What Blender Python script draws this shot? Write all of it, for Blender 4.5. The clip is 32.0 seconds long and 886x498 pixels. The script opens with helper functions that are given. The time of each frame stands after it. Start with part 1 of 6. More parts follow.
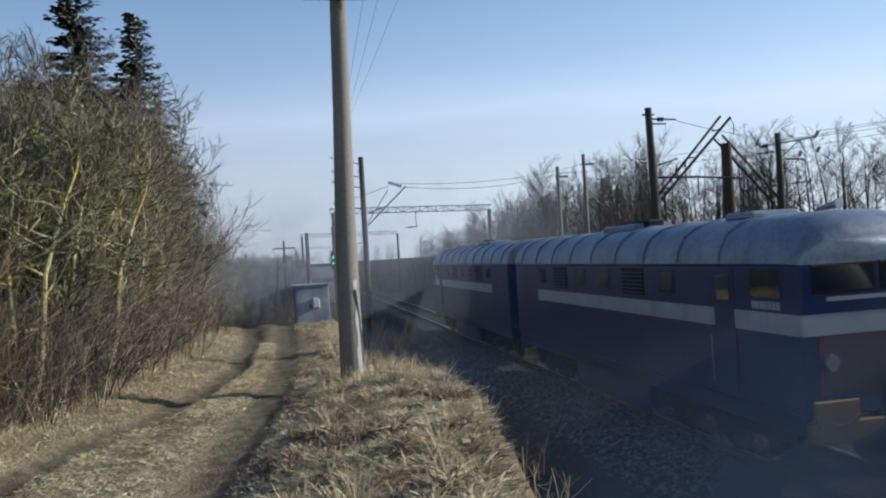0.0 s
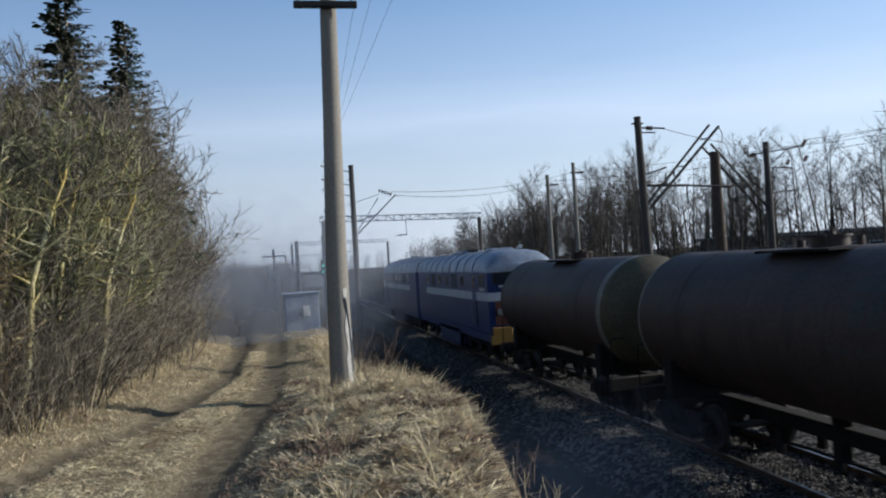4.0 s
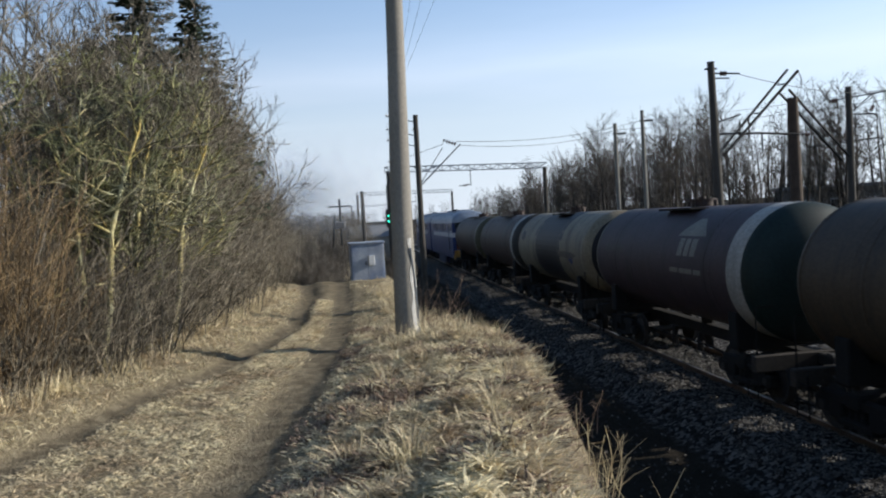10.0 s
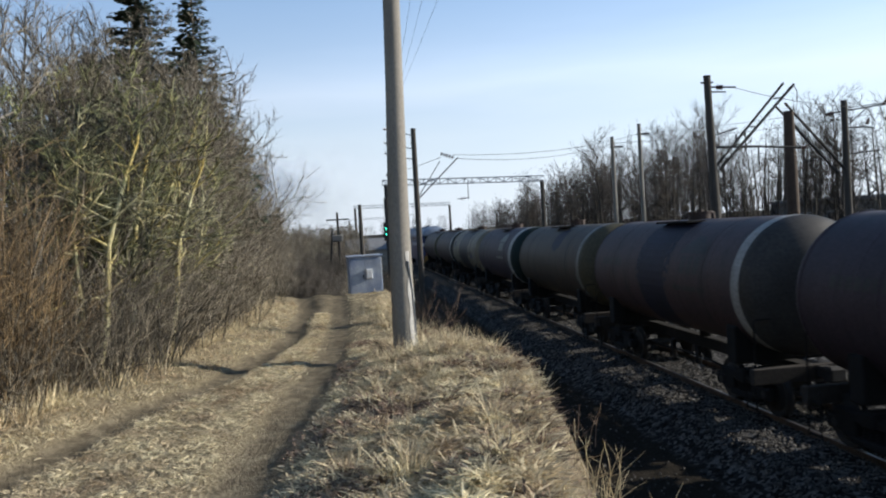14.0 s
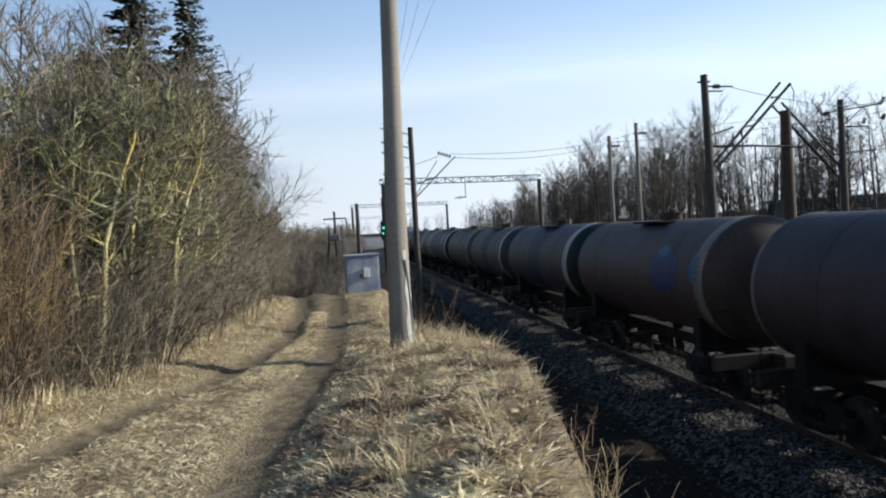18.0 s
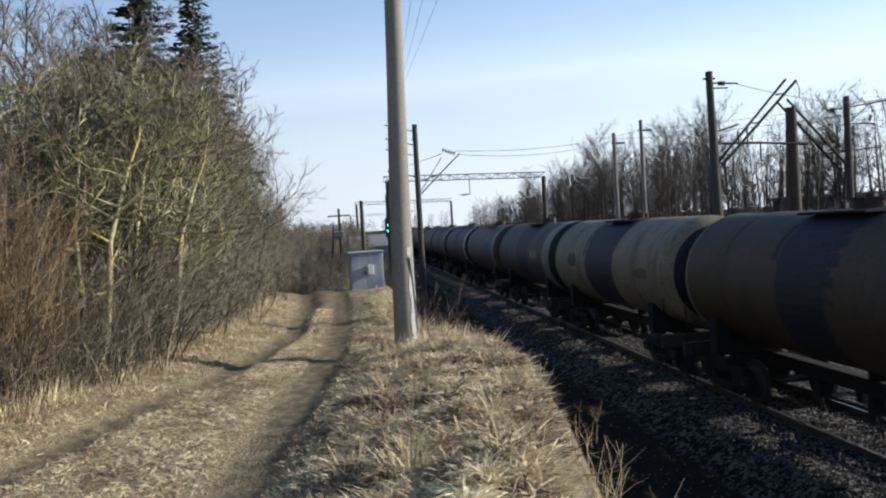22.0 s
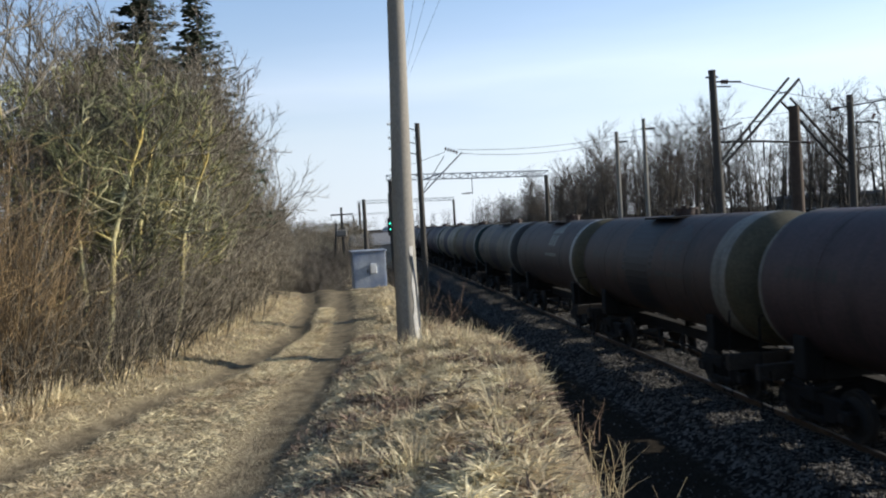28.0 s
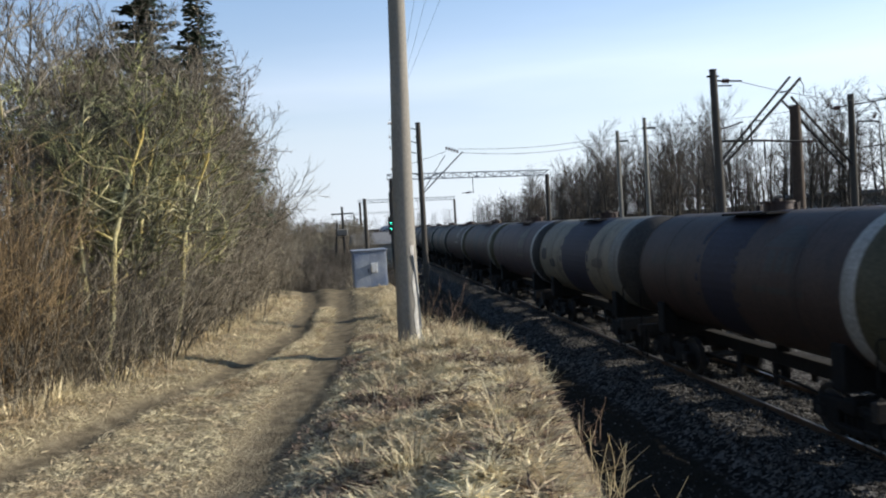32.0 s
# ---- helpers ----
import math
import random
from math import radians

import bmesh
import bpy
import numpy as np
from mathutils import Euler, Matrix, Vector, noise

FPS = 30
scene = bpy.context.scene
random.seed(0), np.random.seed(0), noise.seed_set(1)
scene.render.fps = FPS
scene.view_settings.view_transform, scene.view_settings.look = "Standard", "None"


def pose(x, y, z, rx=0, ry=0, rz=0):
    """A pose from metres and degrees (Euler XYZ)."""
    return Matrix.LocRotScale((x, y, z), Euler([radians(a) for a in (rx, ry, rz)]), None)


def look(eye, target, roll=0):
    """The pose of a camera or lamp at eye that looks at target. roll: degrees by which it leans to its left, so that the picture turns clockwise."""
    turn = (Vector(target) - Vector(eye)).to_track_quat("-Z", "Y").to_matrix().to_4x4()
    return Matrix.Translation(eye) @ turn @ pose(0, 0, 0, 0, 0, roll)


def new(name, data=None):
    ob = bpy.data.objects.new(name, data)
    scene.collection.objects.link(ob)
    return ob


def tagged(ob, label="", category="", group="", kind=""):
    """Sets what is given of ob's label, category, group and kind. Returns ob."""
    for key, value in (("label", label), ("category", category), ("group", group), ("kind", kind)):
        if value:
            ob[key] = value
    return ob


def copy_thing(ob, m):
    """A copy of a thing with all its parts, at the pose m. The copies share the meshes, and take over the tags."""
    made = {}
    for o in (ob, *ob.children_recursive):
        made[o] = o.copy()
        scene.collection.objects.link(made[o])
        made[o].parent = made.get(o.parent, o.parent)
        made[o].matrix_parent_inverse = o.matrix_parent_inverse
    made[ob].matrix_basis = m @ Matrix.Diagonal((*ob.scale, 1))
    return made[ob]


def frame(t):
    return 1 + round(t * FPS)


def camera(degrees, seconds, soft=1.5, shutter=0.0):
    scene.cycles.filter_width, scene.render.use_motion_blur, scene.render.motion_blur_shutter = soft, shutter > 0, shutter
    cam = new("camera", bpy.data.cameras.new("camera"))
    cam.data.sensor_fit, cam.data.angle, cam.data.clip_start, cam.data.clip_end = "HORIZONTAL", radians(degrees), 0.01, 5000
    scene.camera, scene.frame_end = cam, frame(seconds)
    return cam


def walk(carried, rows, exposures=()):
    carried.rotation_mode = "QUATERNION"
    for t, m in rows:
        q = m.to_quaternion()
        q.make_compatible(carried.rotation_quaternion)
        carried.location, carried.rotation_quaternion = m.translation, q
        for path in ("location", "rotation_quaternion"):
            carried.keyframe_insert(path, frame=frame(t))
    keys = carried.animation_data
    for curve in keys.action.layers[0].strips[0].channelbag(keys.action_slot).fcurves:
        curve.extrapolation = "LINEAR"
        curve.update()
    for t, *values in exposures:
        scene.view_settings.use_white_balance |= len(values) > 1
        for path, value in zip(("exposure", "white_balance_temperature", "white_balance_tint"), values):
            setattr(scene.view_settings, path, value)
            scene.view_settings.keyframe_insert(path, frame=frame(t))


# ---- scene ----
EYE = (0.0, 0.0, 4.45)

# seconds and the camera's turn in degrees
TURNS = [
    (0, 90.436, 3.684, -10.826),
    (0.5, 90.507, 3.706, -10.900),
    (1, 90.620, 3.705, -11.012),
    (1.5, 90.728, 3.703, -11.124),
    (2, 90.828, 3.679, -11.253),
    (2.5, 90.888, 3.710, -11.358),
    (3, 90.938, 3.709, -11.460),
    (3.5, 90.985, 3.697, -11.512),
    (5.5, 90.984, 3.725, -11.626),
    (6, 90.931, 3.722, -11.619),
    (6.5, 90.876, 3.701, -11.602),
    (7, 90.861, 3.722, -11.606),
    (7.5, 90.726, 3.696, -11.489),
    (8, 88.343, 3.736, -10.053),
    (8.5, 87.875, 3.632, -8.204),
    (9, 87.919, 3.603, -7.557),
    (9.5, 87.652, 3.545, -7.621),
    (10, 87.611, 3.555, -6.794),
    (10.5, 87.644, 3.513, -6.132),
    (11, 87.781, 3.512, -5.968),
    (11.5, 87.965, 3.542, -6.023),
    (12, 88.199, 3.548, -6.205),
    (12.5, 88.342, 3.515, -6.433),
    (13, 88.460, 3.558, -6.660),
    (13.5, 88.520, 3.573, -6.832),
    (14, 88.567, 3.592, -6.966),
    (14.5, 88.599, 3.551, -7.091),
    (16.5, 88.577, 3.555, -7.236),
    (17, 88.539, 3.583, -7.236),
    (18, 88.489, 3.583, -7.180),
    (19, 88.434, 3.540, -7.092),
    (20, 88.392, 3.583, -7.001),
    (21, 88.332, 3.562, -6.915),
    (22, 88.295, 3.551, -6.862),
    (23, 88.281, 3.546, -6.797),
    (24, 88.251, 3.539, -6.756),
    (25, 88.241, 3.495, -6.726),
    (25.5, 88.229, 3.554, -6.717),
    (27.5, 88.216, 3.542, -6.670),
    (28, 88.212, 3.555, -6.670),
    (29, 88.198, 3.538, -6.645),
    (30, 88.195, 3.526, -6.622),
    (31, 88.183, 3.538, -6.618),
    (32, 88.163, 3.558, -6.613),
]
cam = camera(59.56, 32.0, soft=2.1, shutter=0.4)
walk(cam, [(t, pose(*EYE, a, b, c)) for t, a, b, c in TURNS],
     exposures=[(0.0, 0.28, 5950, 10), (3.5, 0.28, 5950, 10), (7.5, 0.36, 5950, 10), (9.5, 0.5, 6100, 10), (13.0, 0.6, 6200, 10), (19.0, 0.66, 6250, 10), (32.0, 0.68, 6300, 10)])

# ---- sky, sun ----
SUN_EL, SUN_AZ = radians(20.0), radians(92.0)      # azimuth from +Y towards +X
SUN_DIR = Vector((math.cos(SUN_EL) * math.sin(SUN_AZ), math.cos(SUN_EL) * math.cos(SUN_AZ), math.sin(SUN_EL)))


def make_world():
    w = bpy.data.worlds.new("sky")
    scene.world = w
    w.use_nodes = True
    n, l = w.node_tree.nodes, w.node_tree.links
    n.clear()
    out = n.new("ShaderNodeOutputWorld")
    bg = n.new("ShaderNodeBackground")
    sky = n.new("ShaderNodeTexSky")
    sky.sky_type = "NISHITA"
    sky.sun_disc = False
    sky.sun_elevation, sky.sun_rotation = SUN_EL, SUN_AZ
    sky.air_density, sky.dust_density, sky.ozone_density = 1.0, 0.2, 2.5
    # thin haze that whitens towards the horizon, with streaks of high cloud
    co = n.new("ShaderNodeTexCoord")
    mp = n.new("ShaderNodeMapping")
    mp.inputs["Scale"].default_value = (1.0, 1.0, 7.0)
    mp.inputs["Rotation"].default_value = (0.0, 0.05, 0.3)
    no = n.new("ShaderNodeTexNoise")
    no.inputs["Scale"].default_value, no.inputs["Detail"].default_value, no.inputs["Roughness"].default_value = 1.2, 5.0, 0.5
    sp = n.new("ShaderNodeSeparateXYZ")
    l.new(co.outputs["Generated"], sp.inputs[0])
    l.new(co.outputs["Generated"], mp.inputs["Vector"])
    l.new(mp.outputs["Vector"], no.inputs["Vector"])
    ma = n.new("ShaderNodeMath")
    ma.operation = "MULTIPLY_ADD"
    ma.inputs[1].default_value, ma.inputs[2].default_value = 0.16, -0.08
    l.new(no.outputs["Fac"], ma.inputs[0])
    ad = n.new("ShaderNodeMath")
    ad.operation = "ADD"
    l.new(sp.outputs["Z"], ad.inputs[0])
    l.new(ma.outputs[0], ad.inputs[1])
    rp = n.new("ShaderNodeValToRGB")
    stops = [(0.0, 0.95), (0.10, 0.87), (0.14, 0.72), (0.175, 1.0), (0.205, 0.8), (0.245, 0.6), (0.34, 0.45), (0.6, 0.05)]
    while len(rp.color_ramp.elements) < len(stops):
        rp.color_ramp.elements.new(0.5)
    for el, (p, v) in zip(rp.color_ramp.elements, stops):
        el.position, el.color = p, (v, v, v, 1)
    mx = n.new("ShaderNodeMixRGB")
    hz = n.new("ShaderNodeValToRGB")
    tones = [(0.0, (0.56, 0.60, 0.65)), (0.12, (0.55, 0.61, 0.67)), (0.25, (0.41, 0.53, 0.70)), (0.40, (0.20, 0.38, 0.66))]
    while len(hz.color_ramp.elements) < len(tones):
        hz.color_ramp.elements.new(0.5)
    for el, (p, v) in zip(hz.color_ramp.elements, tones):
        el.position, el.color = p, (*v, 1)
    sc = n.new("ShaderNodeVectorMath")
    sc.operation = "SCALE"
    # the haze is brighter on the sun's side of the sky
    az = n.new("ShaderNodeMath")
    az.operation = "MULTIPLY_ADD"
    az.inputs[1].default_value, az.inputs[2].default_value = 4.0, 9.2
    l.new(sp.outputs["X"], az.inputs[0])
    l.new(az.outputs[0], sc.inputs["Scale"])
    l.new(sp.outputs["Z"], hz.inputs["Fac"])
    l.new(hz.outputs["Color"], sc.inputs[0])
    l.new(sc.outputs[0], mx.inputs[2])
    l.new(ad.outputs[0], rp.inputs["Fac"])
    l.new(rp.outputs["Color"], mx.inputs[0])
    l.new(sky.outputs["Color"], mx.inputs[1])
    l.new(mx.outputs["Color"], bg.inputs["Color"])
    bg.inputs["Strength"].default_value = 0.1
    l.new(bg.outputs["Background"], out.inputs["Surface"])


make_world()
sun_data = bpy.data.lights.new("sun", "SUN")
sun_data.energy, sun_data.angle, sun_data.color = 4.8, radians(0.55), (1.0, 0.92, 0.8)
sun = new("sun", sun_data)
sun.matrix_world = look((0, 0, 60), Vector((0, 0, 60)) - SUN_DIR)

# ---- materials ----


def mat(name, base, rough=0.8, metal=0.0, vary=0.25, scale=3.0, fine=40.0, bump=0.2, tint=None, rand=0.0, stains=0.0, spec=0.4, stretch=(1, 1, 1), coord="Object"):
    """Two scales of colour variation and a bump. tint: colour of the large patches; rand: variation from object to object."""
    m = bpy.data.materials.new(name)
    m.use_nodes = True
    n, l = m.node_tree.nodes, m.node_tree.links
    b = n["Principled BSDF"]
    b.inputs["Roughness"].default_value, b.inputs["Metallic"].default_value = rough, metal
    b.inputs["Specular IOR Level"].default_value = spec
    co = n.new("ShaderNodeTexCoord")
    mp = n.new("ShaderNodeMapping")
    mp.inputs["Scale"].default_value = stretch
    l.new(co.outputs[coord], mp.inputs["Vector"])
    big, small = n.new("ShaderNodeTexNoise"), n.new("ShaderNodeTexNoise")
    big.inputs["Scale"].default_value, big.inputs["Detail"].default_value = scale, 4
    small.inputs["Scale"].default_value, small.inputs["Detail"].default_value = fine, 3
    for t in (big, small):
        l.new(mp.outputs["Vector"], t.inputs["Vector"])
    tint = tint or tuple(c * (1 - vary) for c in base)
    r1 = n.new("ShaderNodeValToRGB")
    r1.color_ramp.elements[0].position, r1.color_ramp.elements[1].position = 0.35, 0.66
    r1.color_ramp.elements[0].color, r1.color_ramp.elements[1].color = (*base, 1), (*tint, 1)
    l.new(big.outputs["Fac"], r1.inputs["Fac"])
    mul = n.new("ShaderNodeMixRGB")
    mul.blend_type = "MULTIPLY"
    mul.inputs[0].default_value = 1.0
    r2 = n.new("ShaderNodeValToRGB")
    r2.color_ramp.elements[0].position, r2.color_ramp.elements[1].position = 0.3, 0.7
    lo, hi = 1 - vary, 1 + vary * 0.6
    r2.color_ramp.elements[0].color, r2.color_ramp.elements[1].color = (lo, lo, lo, 1), (hi, hi, hi, 1)
    l.new(small.outputs["Fac"], r2.inputs["Fac"])
    l.new(r1.outputs["Color"], mul.inputs[1])
    l.new(r2.outputs["Color"], mul.inputs[2])
    last = mul.outputs["Color"]
    if rand:
        info = n.new("ShaderNodeObjectInfo")
        hs = n.new("ShaderNodeHueSaturation")
        mr = n.new("ShaderNodeMapRange")
        mr.inputs["To Min"].default_value, mr.inputs["To Max"].default_value = 1 - rand, 1 + rand
        l.new(info.outputs["Random"], mr.inputs["Value"])
        l.new(mr.outputs["Result"], hs.inputs["Value"])
        l.new(last, hs.inputs["Color"])
        last = hs.outputs["Color"]
    if stains:
        st = n.new("ShaderNodeTexNoise")
        st.inputs["Scale"].default_value, st.inputs["Detail"].default_value, st.inputs["Roughness"].default_value = 1.3, 6, 0.65
        mp2 = n.new("ShaderNodeMapping")
        mp2.inputs["Scale"].default_value = (1.0, 2.2, 0.35)
        l.new(co.outputs[coord], mp2.inputs["Vector"])
        l.new(mp2.outputs["Vector"], st.inputs["Vector"])
        r3 = n.new("ShaderNodeValToRGB")
        r3.color_ramp.elements[0].position, r3.color_ramp.elements[1].position = 0.5, 0.68
        r3.color_ramp.elements[0].color, r3.color_ramp.elements[1].color = (0, 0, 0, 1), (stains, stains, stains, 1)
        l.new(st.outputs["Fac"], r3.inputs["Fac"])
        ms = n.new("ShaderNodeMixRGB")
        ms.inputs[2].default_value = (0.018, 0.016, 0.015, 1)
        l.new(r3.outputs["Color"], ms.inputs[0])
        l.new(last, ms.inputs[1])
        last = ms.outputs["Color"]
    l.new(last, b.inputs["Base Color"])
    if bump:
        bp = n.new("ShaderNodeBump")
        bp.inputs["Strength"].default_value, bp.inputs["Distance"].default_value = bump, 0.02
        l.new(small.outputs["Fac"], bp.inputs["Height"])
        l.new(bp.outputs["Normal"], b.inputs["Normal"])
    return m


def per_piece(m, lo, hi, skew=1.0):
    """Varies the brightness from one loose piece of a mesh to the next."""
    n, l = m.node_tree.nodes, m.node_tree.links
    b = n["Principled BSDF"]
    src = b.inputs["Base Color"].links[0].from_socket
    geo, mr, mul = n.new("ShaderNodeNewGeometry"), n.new("ShaderNodeMapRange"), n.new("ShaderNodeVectorMath")
    mr.inputs["To Min"].default_value, mr.inputs["To Max"].default_value = lo, hi
    mul.operation = "SCALE"
    pw = n.new("ShaderNodeMath")
    pw.operation = "POWER"
    pw.inputs[1].default_value = skew
    l.new(geo.outputs["Random Per Island"], pw.inputs[0])
    l.new(pw.outputs[0], mr.inputs["Value"])
    l.new(src, mul.inputs[0])
    l.new(mr.outputs["Result"], mul.inputs["Scale"])
    l.new(mul.outputs[0], b.inputs["Base Color"])
    return m


def glow(name, color, strength):
    m = bpy.data.materials.new(name)
    m.use_nodes = True
    b = m.node_tree.nodes["Principled BSDF"]
    b.inputs["Base Color"].default_value = (*color, 1)
    b.inputs["Emission Color"].default_value, b.inputs["Emission Strength"].default_value = (*color, 1), strength
    return m


CONCRETE = mat("concrete", (0.25, 0.228, 0.192), 0.9, vary=0.2, scale=1.2, fine=60, bump=0.03, tint=(0.175, 0.162, 0.136), stretch=(1, 1, 0.3))
SCAR = mat("bare pale concrete", (0.5, 0.48, 0.44), 0.95, vary=0.3, scale=4, fine=60, bump=0.5)
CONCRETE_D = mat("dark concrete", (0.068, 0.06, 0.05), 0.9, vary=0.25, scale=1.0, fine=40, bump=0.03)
STEEL_D = mat("weathered steel", (0.03, 0.027, 0.024), 0.75, 0.1, vary=0.3, scale=4, fine=50)
STEEL_RUST = mat("rust-brown steel", (0.075, 0.05, 0.034), 0.85, 0.1, vary=0.3, scale=3, fine=40)
STEEL_L = mat("galvanised steel", (0.33, 0.34, 0.35), 0.5, 0.6, vary=0.2)
RAIL = mat("rail steel", (0.20, 0.14, 0.10), 0.45, 0.7, vary=0.3)
RAILHEAD = mat("polished rail head", (0.36, 0.34, 0.32), 0.42, 1.0, vary=0.08, bump=0.0)
SLEEPER = mat("old sleeper", (0.03, 0.026, 0.022), 0.9, vary=0.3, rand=0.25)
STONE = mat("grimy ballast stone", (0.10, 0.093, 0.083), 0.95, vary=0.35, scale=6, fine=40, tint=(0.04, 0.037, 0.033), spec=0.1)
BARK = mat("grey bark", (0.27, 0.24, 0.19), 0.95, vary=0.35, scale=2, fine=30, tint=(0.16, 0.14, 0.11), rand=0.15)
BARK_LICHEN = mat("lichen bark", (0.44, 0.43, 0.27), 0.95, vary=0.4, scale=1.6, fine=22, tint=(0.36, 0.27, 0.075))
TWIG = mat("bare twigs", (0.18, 0.153, 0.108), 0.9, vary=0.4, scale=0.6, fine=12, tint=(0.095, 0.08, 0.056), bump=0, rand=0.15)
TWIG_GREEN = mat("lichen-green twigs", (0.21, 0.215, 0.075), 0.9, vary=0.4, scale=0.9, fine=10, tint=(0.125, 0.118, 0.088), bump=0, rand=0.1)
TWIG_RED = mat("reddish willow rods", (0.19, 0.125, 0.055), 0.85, vary=0.3, scale=0.9, fine=12, tint=(0.11, 0.08, 0.045), bump=0, rand=0.1)
TWIG_DARK = mat("dark far twigs", (0.08, 0.069, 0.056), 0.95, vary=0.3, scale=0.3, fine=6, bump=0, rand=0.2)
NEEDLE = mat("spruce needles", (0.035, 0.055, 0.028), 0.8, vary=0.35, scale=1.0, fine=14, bump=0, rand=0.15)
STRAW = mat("dry grass", (0.86, 0.75, 0.48), 0.9, vary=0.25, scale=2.6, fine=22, tint=(0.46, 0.35, 0.22), bump=0)
per_piece(STRAW, 0.5, 1.25)
per_piece(TWIG, 0.2, 2.0, 2.0)
per_piece(TWIG_GREEN, 0.25, 2.0, 2.0)
per_piece(TWIG_RED, 0.35, 1.7, 1.6)
per_piece(TWIG_DARK, 0.5, 1.4)
per_piece(NEEDLE, 0.4, 1.5)


def let_through(m, share):
    """Thin blades pass part of the light to their far side."""
    n, l = m.node_tree.nodes, m.node_tree.links
    b, out = n["Principled BSDF"], n["Material Output"]
    tl, mx = n.new("ShaderNodeBsdfTranslucent"), n.new("ShaderNodeMixShader")
    l.new(b.inputs["Base Color"].links[0].from_socket, tl.inputs["Color"])
    mx.inputs[0].default_value = share
    l.new(b.outputs[0], mx.inputs[1])
    l.new(tl.outputs[0], mx.inputs[2])
    l.new(mx.outputs[0], out.inputs["Surface"])


let_through(STRAW, 0.28)
STRAW_D = mat("dead brown stalks", (0.25, 0.17, 0.115), 0.9, vary=0.3, scale=1.5, fine=22, bump=0)
per_piece(STRAW_D, 0.5, 1.4)
per_piece(STONE, 0.4, 2.2)
BOX_BLUE = mat("faded blue paint", (0.37, 0.40, 0.44), 0.7, vary=0.15, scale=1.6, fine=20, tint=(0.2, 0.245, 0.34), stains=0.3)
PAPER = mat("white notice", (0.7, 0.7, 0.68), 0.8, vary=0.1)
BLACK = mat("black grime", (0.022, 0.021, 0.02), 0.75, vary=0.3, scale=2, fine=20)
LOCO_BLUE = mat("locomotive blue", (0.022, 0.042, 0.135), 0.4, vary=0.2, scale=0.8, fine=18, stains=0.3)
LOCO_DARK = mat("dark blue skirt", (0.03, 0.04, 0.10), 0.5, vary=0.25)
LOCO_WHITE = mat("dirty white stripe", (0.45, 0.46, 0.48), 0.5, vary=0.12, stains=0.2)
LOCO_ROOF = mat("silver grey roof", (0.24, 0.28, 0.34), 0.45, 0.2, vary=0.2, scale=1.0, fine=14, stains=0.35)
LOCO_RED = mat("red-brown apron", (0.09, 0.03, 0.022), 0.6, vary=0.25)
LOCO_YELLOW = mat("orange-yellow beam", (0.28, 0.16, 0.03), 0.6, vary=0.2)
GLASS = mat("dark window glass", (0.02, 0.025, 0.03), 0.06, vary=0.05, bump=0, spec=0.8)
GREEN_LAMP = glow("green signal light", (0.05, 0.9, 0.5), 3.5)
PORCELAIN = mat("brown porcelain", (0.10, 0.05, 0.035), 0.3, vary=0.2, bump=0)
ROOF_GREY = mat("grey sheet roof", (0.2, 0.2, 0.2), 0.7, vary=0.2)
WALL_TAN = mat("tan rendered wall", (0.42, 0.36, 0.28), 0.9, vary=0.15)
WALL_GREY = mat("grey rendered wall", (0.17, 0.16, 0.145), 0.9, vary=0.15)

# ---- building helpers ----


